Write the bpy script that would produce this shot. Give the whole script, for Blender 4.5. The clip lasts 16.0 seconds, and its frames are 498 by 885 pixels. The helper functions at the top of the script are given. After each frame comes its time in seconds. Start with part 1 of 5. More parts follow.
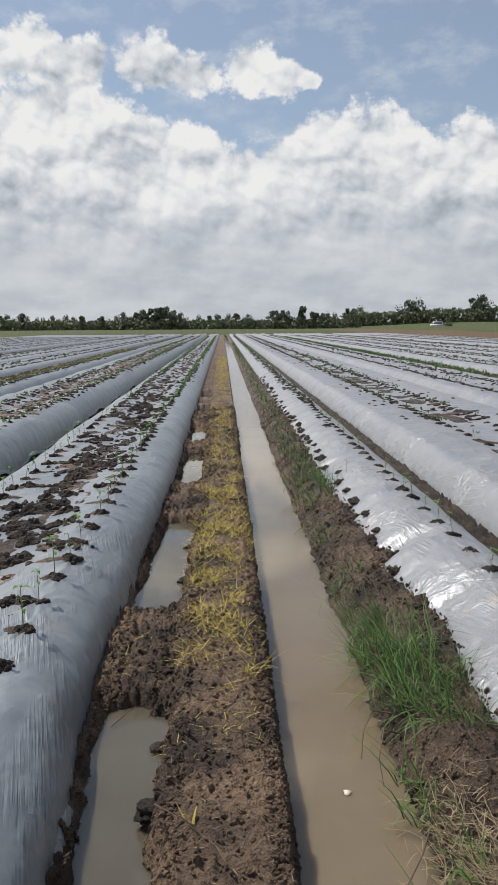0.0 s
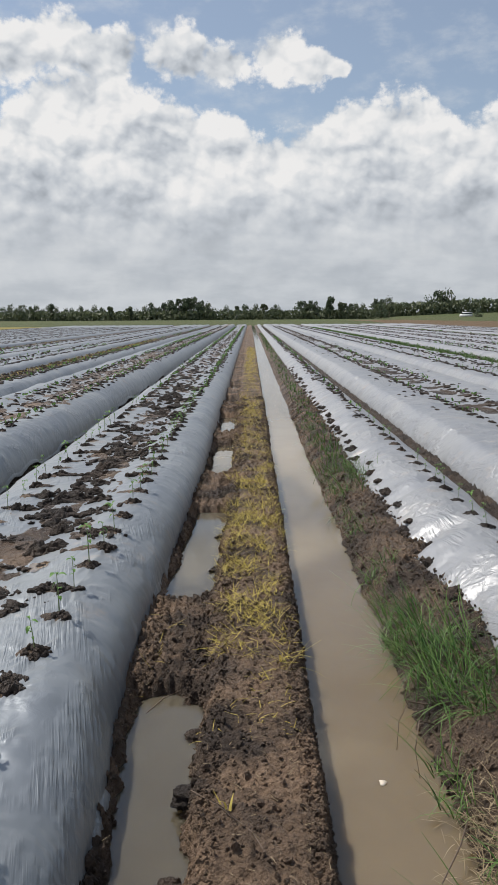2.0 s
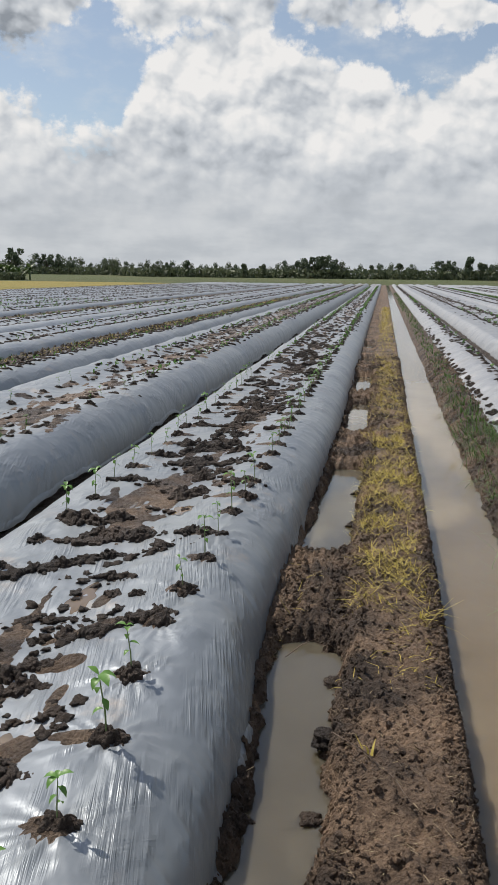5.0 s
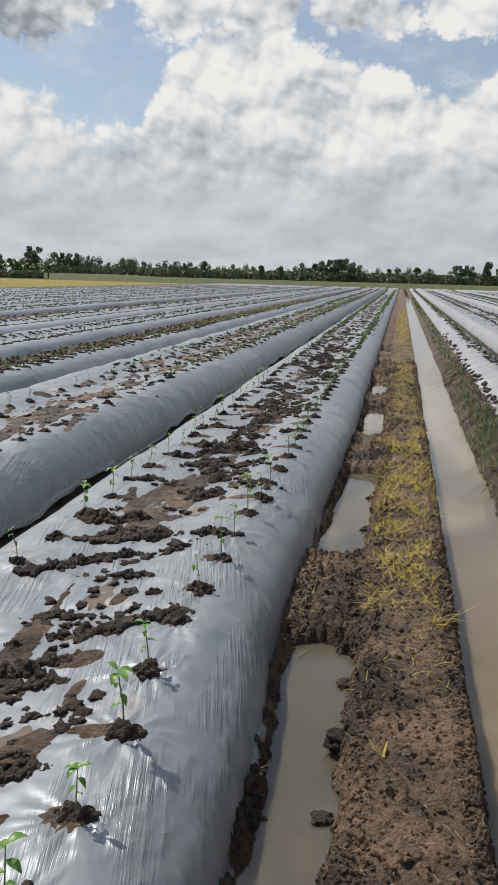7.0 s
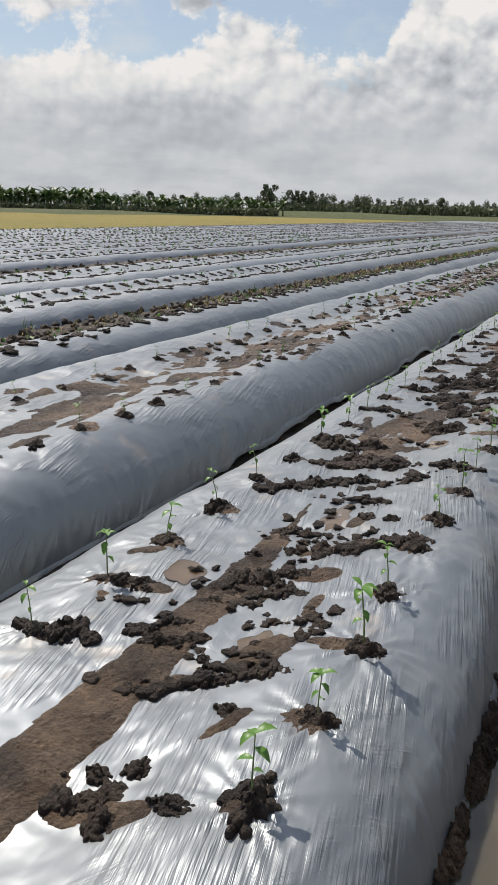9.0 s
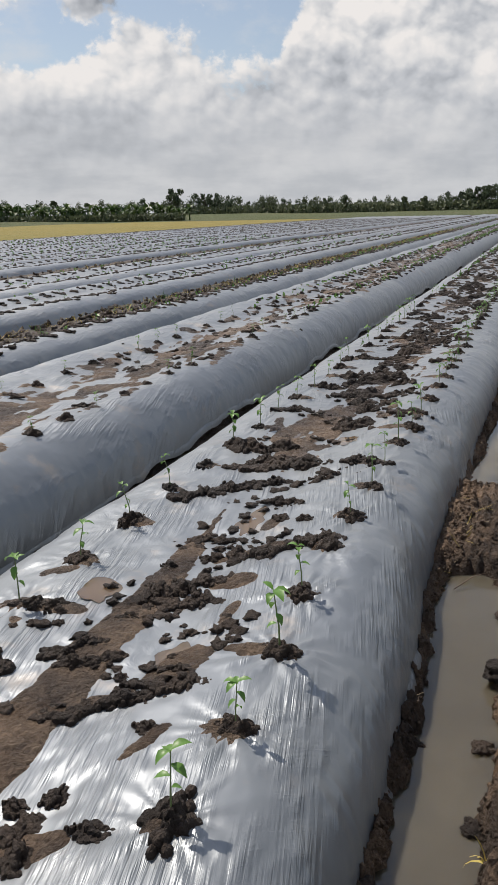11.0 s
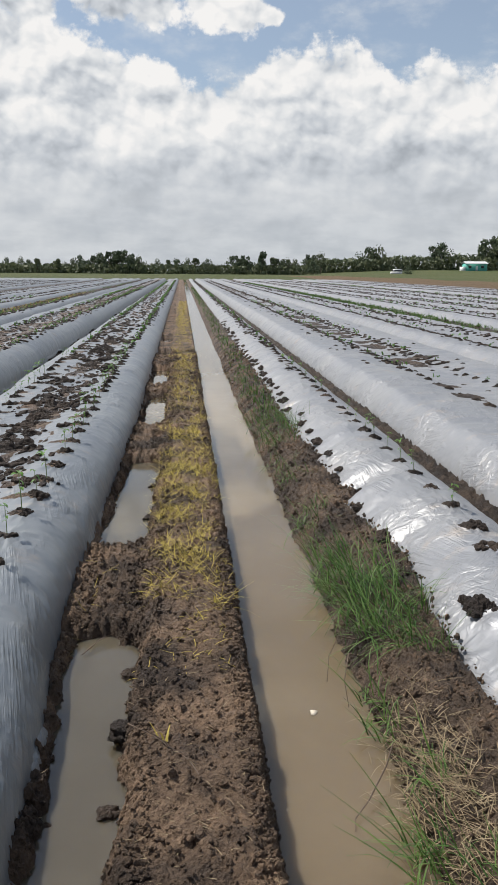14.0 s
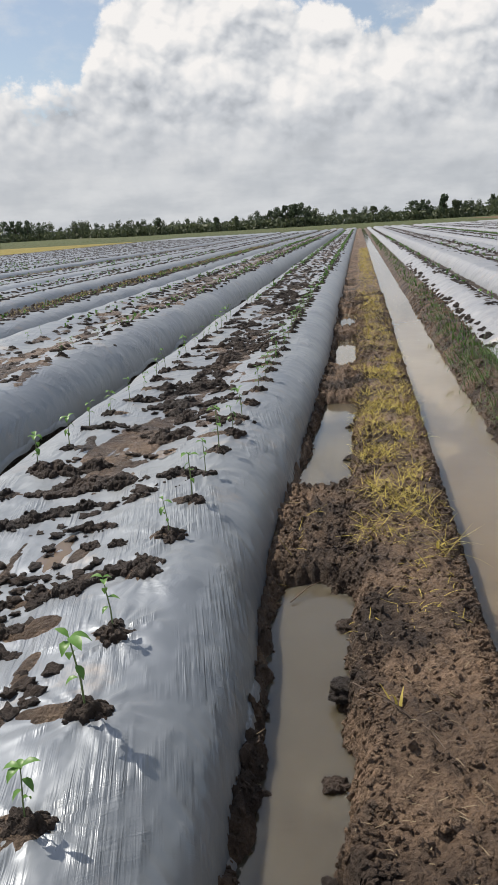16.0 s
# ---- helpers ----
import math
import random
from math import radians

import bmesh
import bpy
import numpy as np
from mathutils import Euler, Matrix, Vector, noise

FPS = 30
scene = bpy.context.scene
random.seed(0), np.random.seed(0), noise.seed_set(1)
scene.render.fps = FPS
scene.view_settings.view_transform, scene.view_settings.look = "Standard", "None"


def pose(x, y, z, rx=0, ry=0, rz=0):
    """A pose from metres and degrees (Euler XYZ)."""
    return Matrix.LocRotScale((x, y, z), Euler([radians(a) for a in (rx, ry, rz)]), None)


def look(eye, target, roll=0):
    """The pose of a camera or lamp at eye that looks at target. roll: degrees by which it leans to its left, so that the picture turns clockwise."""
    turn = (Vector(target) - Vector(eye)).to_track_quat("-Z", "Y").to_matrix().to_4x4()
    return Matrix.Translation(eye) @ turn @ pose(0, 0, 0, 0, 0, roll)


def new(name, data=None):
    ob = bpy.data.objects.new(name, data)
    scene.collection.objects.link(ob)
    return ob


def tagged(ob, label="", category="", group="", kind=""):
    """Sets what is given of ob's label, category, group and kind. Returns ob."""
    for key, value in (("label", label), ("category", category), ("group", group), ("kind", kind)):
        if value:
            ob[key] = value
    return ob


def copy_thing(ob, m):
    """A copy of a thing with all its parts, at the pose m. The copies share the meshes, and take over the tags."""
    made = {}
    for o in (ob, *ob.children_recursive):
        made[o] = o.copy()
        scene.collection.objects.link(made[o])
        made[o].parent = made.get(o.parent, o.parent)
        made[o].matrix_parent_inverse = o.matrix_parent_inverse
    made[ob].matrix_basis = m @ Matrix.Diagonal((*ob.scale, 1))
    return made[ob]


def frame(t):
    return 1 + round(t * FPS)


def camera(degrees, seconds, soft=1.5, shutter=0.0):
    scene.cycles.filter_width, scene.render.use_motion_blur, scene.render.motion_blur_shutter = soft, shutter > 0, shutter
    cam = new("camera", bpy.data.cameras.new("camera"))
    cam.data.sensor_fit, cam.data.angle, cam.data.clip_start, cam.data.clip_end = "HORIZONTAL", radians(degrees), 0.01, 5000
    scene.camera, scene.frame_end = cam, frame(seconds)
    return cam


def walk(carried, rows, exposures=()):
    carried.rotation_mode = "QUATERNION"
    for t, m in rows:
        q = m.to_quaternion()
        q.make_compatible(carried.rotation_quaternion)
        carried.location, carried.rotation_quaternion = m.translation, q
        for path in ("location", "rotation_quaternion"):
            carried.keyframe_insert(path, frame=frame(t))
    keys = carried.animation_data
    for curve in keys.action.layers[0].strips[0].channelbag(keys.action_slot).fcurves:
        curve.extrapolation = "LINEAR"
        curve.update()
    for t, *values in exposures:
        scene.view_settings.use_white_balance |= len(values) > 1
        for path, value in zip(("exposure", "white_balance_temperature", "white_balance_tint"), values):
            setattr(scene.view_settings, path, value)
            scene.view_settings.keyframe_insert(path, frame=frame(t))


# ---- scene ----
cam = camera(33.9, 16.0, 1.0)
PATH = [
    (0, (0.062, 0.612, 1.694), (0.123, 2.591, 1.41), -0.4),
    (0.5, (0.052, 0.613, 1.693), (0.115, 2.592, 1.414), -0.5),
    (1, (0.043, 0.621, 1.688), (0.093, 2.598, 1.391), -0.6),
    (1.5, (0.028, 0.62, 1.687), (0.047, 2.596, 1.379), -0.6),
    (2, (0.022, 0.618, 1.687), (0.017, 2.594, 1.381), -0.4),
    (2.5, (0.021, 0.621, 1.685), (0.001, 2.598, 1.378), -0.1),
    (3, (0.019, 0.627, 1.684), (-0.014, 2.602, 1.368), -0.2),
    (3.5, (-0.027, 0.631, 1.682), (-0.123, 2.602, 1.356), 0.1),
    (4, (-0.069, 0.626, 1.675), (-0.272, 2.584, 1.323), 0.3),
    (4.5, (-0.091, 0.612, 1.657), (-0.384, 2.55, 1.259), 0.6),
    (4.7, (-0.085, 0.601, 1.648), (-0.392, 2.535, 1.245), 0.5),
    (6.8, (-0.086, 0.542, 1.667), (-0.408, 2.476, 1.268), 1.4),
    (7, (-0.096, 0.537, 1.664), (-0.44, 2.466, 1.264), 1.5),
    (7.5, (-0.145, 0.571, 1.607), (-0.579, 2.474, 1.174), 1.7),
    (8, (-0.155, 0.561, 1.588), (-0.669, 2.433, 1.109), 1.6),
    (8.5, (-0.197, 0.567, 1.566), (-0.847, 2.389, 1.058), 2.0),
    (8.7, (-0.211, 0.555, 1.563), (-0.956, 2.335, 1.037), 1.9),
    (9.75, (-0.2, 0.57, 1.565), (-1.098, 2.258, 0.98), 0.4),
    (10.8, (-0.16, 0.588, 1.578), (-0.876, 2.369, 1.017), -1.1),
    (11, (-0.152, 0.59, 1.582), (-0.819, 2.396, 1.037), -1.3),
    (11.5, (-0.107, 0.588, 1.604), (-0.611, 2.456, 1.099), -1.0),
    (11.9, (-0.083, 0.591, 1.608), (-0.434, 2.501, 1.128), -0.6),
    (12, (-0.078, 0.591, 1.609), (-0.394, 2.508, 1.132), -0.5),
    (12.5, (-0.057, 0.582, 1.62), (-0.221, 2.521, 1.157), -0.2),
    (13, (-0.038, 0.583, 1.622), (-0.095, 2.531, 1.173), -0.4),
    (13.5, (-0.016, 0.588, 1.627), (0.024, 2.54, 1.191), -0.3),
    (14, (0.011, 0.574, 1.637), (0.171, 2.524, 1.226), 0.4),
    (14.5, (-0.032, 0.574, 1.574), (0.082, 2.533, 1.184), -0.1),
    (15, (-0.084, 0.619, 1.504), (-0.186, 2.573, 1.09), -1.4),
    (15.5, (-0.13, 0.809, 1.45), (-0.311, 2.751, 1.009), -1.1),
    (16, (-0.15, 1.004, 1.419), (-0.428, 2.918, 0.909), -3.4),
]
walk(cam, [(t, look(eye, target, roll)) for t, eye, target, roll in PATH],
     [(0, 0, 6500, 10), (4, 0, 6550, 10), (8, 0, 6680, 10), (11, -0.03, 6720, 12), (14, 0.1, 6580, 10), (16, 0.1, 6680, 11)])
# ---------------------------------------------------------------- world and sun
SUN_AZ, SUN_EL = -60.0, 53.0          # degrees from the rows' direction, and above the horizon
sun_dir = Vector((math.sin(radians(SUN_AZ)) * math.cos(radians(SUN_EL)),
                  math.cos(radians(SUN_AZ)) * math.cos(radians(SUN_EL)), math.sin(radians(SUN_EL))))
sun = new("sun", bpy.data.lights.new("sun", "SUN"))
sun.data.energy, sun.data.angle, sun.data.color = 5.0, radians(0.8), (1.0, 0.94, 0.86)
sun.matrix_world = look(sun_dir * 50, (0, 0, 0))

# the cloud deck: azimuth and the elevation of its top, in degrees
DECK = [(-60, 10.5), (-36, 9.6), (-31, 10.0), (-27, 11.9), (-23.5, 10.9), (-20.5, 9.0), (-17.8, 9.6), (-15.8, 13.6), (-13.5, 16.4), (-8.5, 16.2), (-6.4, 14.8), (-4, 14.6),
        (-1, 13.6), (0.4, 12.2), (4, 13.2), (7.6, 14.9), (11.6, 14.6), (14, 12.6), (17, 13.4), (24, 12.6), (34, 11.5), (60, 11.0)]
# cumulus heaps above it: azimuth, elevation, radius in degrees
CLOUDS = [(-12.6, 16.8, 2.6), (-9.4, 16.2, 2.3), (-15.6, 16.2, 2.8), (-4.6, 16.4, 2.5), (-1.6, 15.8, 2.1), (2.0, 16.5, 1.9),
          (4.3, 15.8, 1.6), (5.9, 15.7, 1.0), (-27.0, 17.2, 5.4), (-33.5, 15.8, 5.0), (-22.2, 16.6, 3.0), (-39.5, 14.0, 5.0), (-30.0, 12.6, 2.0)]


class Nodes:
    """A node tree with short calls."""
    def __init__(self, tree):
        self.t = tree

    def add(self, kind, **sets):
        n = self.t.nodes.new("ShaderNode" + kind)
        for k, v in sets.items():
            n.inputs[k].default_value = v
        return n

    def put(self, socket, value):
        if isinstance(value, bpy.types.NodeSocket):
            self.t.links.new(value, socket)
        else:
            socket.default_value = value

    def math(self, op, a, b=0.0, c=0.0):
        n = self.add("Math")
        n.operation = op
        for s, v in zip(n.inputs, (a, b, c)):
            self.put(s, v)
        return n.outputs[0]

    def vec(self, op, a, b=(0, 0, 0), scale=None):
        n = self.add("VectorMath")
        n.operation = op
        self.put(n.inputs[0], a)
        self.put(n.inputs[1], b)
        if scale is not None:
            self.put(n.inputs["Scale"], scale)
        return n.outputs[1] if op in ("DISTANCE", "LENGTH", "DOT_PRODUCT") else n.outputs[0]

    def noise(self, vector, scale, detail=4.0, rough=0.55, distortion=0.0):
        n = self.add("TexNoise")
        self.put(n.inputs["Vector"], vector)
        n.inputs["Scale"].default_value, n.inputs["Detail"].default_value = scale, detail
        n.inputs["Roughness"].default_value, n.inputs["Distortion"].default_value = rough, distortion
        return n

    def ramp(self, value, lo, hi, a=0.0, b=1.0, smooth=True):
        n = self.add("MapRange")
        n.interpolation_type = "SMOOTHSTEP" if smooth else "LINEAR"
        for s, v in zip(n.inputs[:5], (value, lo, hi, a, b)):
            self.put(s, v)
        return n.outputs[0]

    def mix(self, fac, a, b, blend="MIX"):
        n = self.add("Mix")
        n.data_type, n.blend_type = "RGBA", blend
        self.put(n.inputs[0], fac)
        self.put(n.inputs[6], a)
        self.put(n.inputs[7], b)
        return n.outputs[2]


def rgb(r, g, b):
    return (r, g, b, 1.0)


def build_world():
    world = bpy.data.worlds.new("sky")
    scene.world = world
    world.use_nodes = True
    tree = world.node_tree
    tree.nodes.clear()
    N = Nodes(tree)
    sky = N.add("TexSky")
    sky.sky_type, sky.sun_disc, sky.sun_elevation, sky.sun_rotation = "NISHITA", False, radians(SUN_EL), radians(SUN_AZ)
    sky.air_density, sky.dust_density, sky.ozone_density = 1.0, 0.7, 2.0
    co = N.add("TexCoord").outputs["Generated"]
    sep = N.add("SeparateXYZ")
    N.put(sep.inputs[0], co)
    az = N.math("MULTIPLY", N.math("ARCTAN2", sep.outputs[0], sep.outputs[1]), 180 / math.pi)
    el = N.math("MULTIPLY", N.math("ARCSINE", sep.outputs[2]), 180 / math.pi)
    p = N.add("CombineXYZ")
    N.put(p.inputs[0], az)
    N.put(p.inputs[1], el)
    p = p.outputs[0]

    big = N.noise(p, 0.3, 3.0, 0.5)
    q = N.vec("ADD", p, N.vec("SCALE", N.vec("SUBTRACT", big.outputs["Color"], (0.5, 0.5, 0.5)), scale=2.0))
    # the deck's top along the horizon, then the heaps
    deck = N.add("ValToRGB")
    N.put(deck.inputs[0], N.ramp(az, -60.0, 60.0, smooth=False))
    stops = deck.color_ramp.elements
    for i, (a, e) in enumerate(DECK):
        stop = stops[0] if i == 0 else stops[-1] if i == len(DECK) - 1 else stops.new((a + 60) / 120)
        stop.position, stop.color = (a + 60) / 120, rgb(e / 20, e / 20, e / 20)
    mass = N.math("MULTIPLY", N.math("SUBTRACT", N.math("MULTIPLY", deck.outputs[0], 20.0), el), 0.4)
    oval = N.vec("MULTIPLY", q, (0.8, 1.3, 0.0))
    for a, e, r in CLOUDS:
        one = N.math("MULTIPLY_ADD", N.vec("DISTANCE", oval, (a * 0.8, e * 1.3, 0.0)), -1.2 / r, 1.25)
        mass = N.math("SMOOTH_MAX", mass, one, 0.15)
    mass = N.math("MINIMUM", mass, 1.2)

    # flatter forms low down, where the deck is seen from the side
    flat = N.vec("MULTIPLY", p, (0.8, 1.0, 0.0))
    warp = N.vec("SCALE", N.vec("SUBTRACT", N.noise(flat, 0.5, 4.0, 0.55).outputs["Color"], (0.5, 0.5, 0.5)), scale=0.9)
    flat = N.vec("ADD", flat, warp)

    def billow(shift, detail):
        """Heaped rounded lumps with finer lumps on them."""
        v = N.vec("ADD", flat, shift)
        heap = N.add("TexVoronoi", Scale=0.27, Detail=detail * 0.5, Roughness=0.52, Lacunarity=2.4)
        heap.feature, heap.voronoi_dimensions = "SMOOTH_F1", "2D"
        heap.inputs["Smoothness"].default_value = 0.5
        N.put(heap.inputs["Vector"], v)
        soft = N.noise(v, 0.16, detail, 0.5)
        return N.math("SUBTRACT", N.math("MULTIPLY", soft.outputs[0], 1.2), N.math("MULTIPLY", heap.outputs["Distance"], 1.3))

    here = billow((0.0, 0.0, 0.0), 6.0)
    under = billow((0.0, 0.0, 0.0), 5.0)
    fray = N.math("MULTIPLY_ADD", N.noise(p, 1.3, 6.0, 0.66).outputs[0], 0.9, -0.45)
    edge = N.math("ADD", N.math("ADD", mass, N.math("MULTIPLY_ADD", here, 0.62, 0.2)), fray)
    cover = N.ramp(edge, 0.0, 0.4)
    # away from the masses ahead: broken cumulus all round, more open overhead
    round_ = N.noise(N.vec("MULTIPLY", p, (1.0, 1.6, 1.0)), 0.06, 8.0, 0.6)
    aside = N.math("MAXIMUM", N.ramp(N.math("ABSOLUTE", az), 40.0, 60.0), N.ramp(el, 20.0, 30.0))
    cover = N.math("MULTIPLY", cover, N.math("SUBTRACT", 1.0, N.ramp(el, 18.0, 26.0)))
    cover = N.math("MAXIMUM", cover, N.math("MULTIPLY", N.ramp(round_.outputs[0], 0.5, 0.64), aside))
    # lit from above on the left: what stands behind thicker cloud is shaded
    lit = N.math("MULTIPLY", N.math("SUBTRACT", under, billow((-0.28, 0.55, 0.0), 5.0)), 0.62)
    lit = N.math("ADD", lit, N.math("MULTIPLY", N.math("SUBTRACT", under, billow((-0.7, 1.6, 0.0), 5.0)), 0.2))
    lit = N.math("MULTIPLY", lit, N.ramp(el, 4.0, 11.5, 0.35, 1.0))
    wide = N.math("MULTIPLY", N.math("SUBTRACT", N.noise(N.vec("MULTIPLY", p, (0.55, 1.3, 1.0)), 0.15, 3.0, 0.4).outputs[0], 0.5), 0.75)
    wide = N.math("MULTIPLY", wide, N.ramp(el, 9.0, 13.0, 1.0, 0.4))
    rim = N.ramp(mass, 0.0, 1.1, 0.14, 0.0)
    tone = N.math("ADD", N.math("ADD", lit, 0.76), N.math("ADD", rim, wide))
    tone = N.math("SUBTRACT", tone, N.ramp(el, 5.0, 10.0, 0.28, 0.0))
    # one heavy grey cloud, high on the left
    tone = N.math("SUBTRACT", tone, N.ramp(N.vec("DISTANCE", q, (-27.5, 17.0, 0.0)), 3.5, 7.5, 0.75, 0.0))
    cloud = N.add("ValToRGB")
    N.put(cloud.inputs[0], tone)
    stops = cloud.color_ramp.elements
    stops[0].position, stops[0].color = 0.08, rgb(2.7, 3.0, 3.4)
    stops[1].position, stops[1].color = 0.98, rgb(8.4, 8.35, 8.3)
    mid = stops.new(0.45)
    mid.color = rgb(5.2, 5.55, 6.0)
    mid = stops.new(0.72)
    mid.color = rgb(7.0, 7.2, 7.4)
    blue = N.mix(1.0, sky.outputs[0], rgb(0.98, 0.97, 0.95), "MULTIPLY")
    wisp = N.noise(N.vec("MULTIPLY", p, (0.7, 1.3, 1.0)), 0.35, 6.0, 0.6)
    thin = N.math("MULTIPLY", N.ramp(wisp.outputs[0], 0.45, 0.75, 0.2, 0.55), N.ramp(el, 20.0, 45.0, 1.0, 0.3))
    veil = N.mix(thin, blue, rgb(6.6, 6.9, 7.2))
    out = N.mix(cover, veil, cloud.outputs[0])
    haze = N.noise(N.vec("MULTIPLY", p, (0.5, 1.6, 1.0)), 0.35, 5.0, 0.55)
    band = N.mix(N.ramp(haze.outputs[0], 0.35, 0.65), rgb(4.5, 4.85, 5.25), rgb(5.8, 6.1, 6.4))
    low = N.ramp(el, 1.0, 8.5, 1.0, 0.0)
    out = N.mix(N.math("MULTIPLY", low, 0.8), out, band)
    # brighter towards the sun, as thin cloud scatters its light forwards
    near = N.math("MAXIMUM", N.vec("DOT_PRODUCT", co, tuple(sun_dir)), 0.0)
    glow = N.math("MULTIPLY_ADD", N.math("POWER", near, 4.0), 1.0, 1.0)
    out = N.vec("SCALE", out, scale=N.math("MULTIPLY_ADD", N.ramp(el, 17.0, 40.0), N.math("SUBTRACT", glow, 1.0), 1.0))
    bg = N.add("Background", Strength=0.1)
    N.put(bg.inputs[0], out)
    end = N.add("OutputWorld")
    tree.links.new(bg.outputs[0], end.inputs[0])


build_world()


# ---------------------------------------------------------------- materials
def material(name):
    m = bpy.data.materials.new(name)
    m.use_nodes = True
    N = Nodes(m.node_tree)
    bsdf = m.node_tree.nodes["Principled BSDF"]
    return m, N, bsdf


def bump(N, bsdf, height, strength, distance):
    b = N.add("Bump", Strength=strength, Distance=distance)
    N.put(b.inputs["Height"], height)
    N.put(bsdf.inputs["Normal"], b.outputs[0])


def place(N):
    return N.add("NewGeometry").outputs["Position"]


def soil_material(name, dark, light, rough=0.75, wet=0.25, grain=1.0):
    m, N, b = material(name)
    p = place(N)
    patch = N.noise(p, 2.3, 5.0, 0.6).outputs[0]
    crumb = N.noise(p, 42.0, 6.0, 0.7).outputs[0]
    lumps = N.add("TexVoronoi", Scale=75.0)
    N.put(lumps.inputs["Vector"], N.vec("ADD", p, N.vec("SCALE", N.noise(p, 60.0, 2.0).outputs["Color"], scale=0.012)))
    col = N.mix(N.ramp(patch, 0.35, 0.68), dark, light)
    # colour darkened where the crumb bump is low, as shade between crumbs
    col = N.mix(N.ramp(crumb, 0.3, 0.72), N.mix(1.0, col, rgb(0.48, 0.45, 0.43), "MULTIPLY"), col)
    N.put(b.inputs["Base Color"], col)
    N.put(b.inputs["Roughness"], N.ramp(N.noise(p, 5.0, 3.0).outputs[0], 0.4, 0.65, rough, rough - wet))
    b.inputs["Specular IOR Level"].default_value = 0.35
    h = N.math("ADD", N.math("MULTIPLY", crumb, 0.8), N.math("MULTIPLY", N.noise(p, 170.0, 4.0, 0.7).outputs[0], 0.3))
    h = N.math("SUBTRACT", h, N.math("MULTIPLY", lumps.outputs["Distance"], 0.25))
    bump(N, b, h, 1.0 * grain, 0.05)
    return m


def film_material(name, base, rough, metal=0.35, crumpled=0.16):
    m, N, b = material(name)
    p = place(N)
    sep = N.add("SeparateXYZ")
    N.put(sep.inputs[0], p)
    # fine tension creases run along the bed, a little aslant, in bundles
    slant = N.add("CombineXYZ")
    N.put(slant.inputs[0], N.math("MULTIPLY_ADD", sep.outputs[0], 40.0, N.math("MULTIPLY", sep.outputs[1], 9.0)))
    N.put(slant.inputs[1], N.math("MULTIPLY", sep.outputs[1], 1.6))
    N.put(slant.inputs[2], N.math("MULTIPLY", sep.outputs[2], 1.5))
    cr1 = N.noise(slant.outputs[0], 1.5, 3.0, 0.55, 0.3).outputs[0]
    cross = N.add("CombineXYZ")
    N.put(cross.inputs[0], N.math("MULTIPLY_ADD", sep.outputs[0], 34.0, N.math("MULTIPLY", sep.outputs[1], -26.0)))
    N.put(cross.inputs[1], N.math("MULTIPLY_ADD", sep.outputs[0], 2.0, N.math("MULTIPLY", sep.outputs[1], 2.4)))
    fan = N.math("ABSOLUTE", N.math("SUBTRACT", N.noise(cross.outputs[0], 1.6, 3.0, 0.55, 0.6).outputs[0], 0.5))
    fan = N.math("MULTIPLY", fan, N.ramp(N.noise(p, 2.6, 2.0).outputs[0], 0.45, 0.62))
    where = N.ramp(N.noise(N.vec("MULTIPLY", p, (2.4, 1.0, 1.0)), 2.0, 3.0).outputs[0], 0.44, 0.68)
    soft = N.noise(p, 4.0, 2.0, 0.5).outputs[0]
    tight = N.noise(p, 9.0, 3.0, 0.6, 1.2).outputs[0]
    h = N.math("ADD", N.math("MULTIPLY", N.math("MULTIPLY", N.math("ADD", cr1, N.math("MULTIPLY", fan, 0.5)), where), 0.62), N.math("MULTIPLY", soft, 0.7))
    h = N.math("ADD", h, N.math("MULTIPLY", N.math("MULTIPLY", tight, N.ramp(N.noise(p, 0.8, 2.0).outputs[0], 0.45, 0.6)), crumpled))
    bump(N, b, h, 0.85, 0.03)
    dirt = N.noise(p, 3.2, 6.0, 0.65).outputs[0]
    grime = N.ramp(dirt, 0.56, 0.76)
    col = N.mix(N.ramp(N.noise(p, 0.9, 4.0).outputs[0], 0.3, 0.7), base, N.mix(1.0, base, rgb(0.86, 0.88, 0.92), "MULTIPLY"))
    col = N.mix(N.math("MULTIPLY", grime, 0.45), col, rgb(0.42, 0.35, 0.28))
    N.put(b.inputs["Base Color"], col)
    N.put(b.inputs["Roughness"], N.math("ADD", N.math("MULTIPLY", grime, 0.15), rough))
    b.inputs["Metallic"].default_value = metal
    b.inputs["Specular IOR Level"].default_value = 0.3
    b.inputs["Coat Weight"].default_value, b.inputs["Coat Roughness"].default_value = 0.14, 0.2
    return m


def water_material(name, col):
    m, N, b = material(name)
    p = place(N)
    N.put(b.inputs["Base Color"], N.mix(N.ramp(N.noise(p, 1.3, 4.0).outputs[0], 0.35, 0.7), col,
                                        N.mix(1.0, col, rgb(0.88, 0.86, 0.82), "MULTIPLY")))
    b.inputs["Subsurface Weight"].default_value = 0.9
    b.inputs["Subsurface Radius"].default_value = (1.0, 0.85, 0.6)
    b.inputs["Subsurface Scale"].default_value = 0.22
    b.inputs["Roughness"].default_value = 0.04
    b.inputs["IOR"].default_value = 1.45
    b.inputs["Specular IOR Level"].default_value = 0.5
    bump(N, b, N.noise(p, 9.0, 2.0).outputs[0], 0.03, 0.02)
    return m


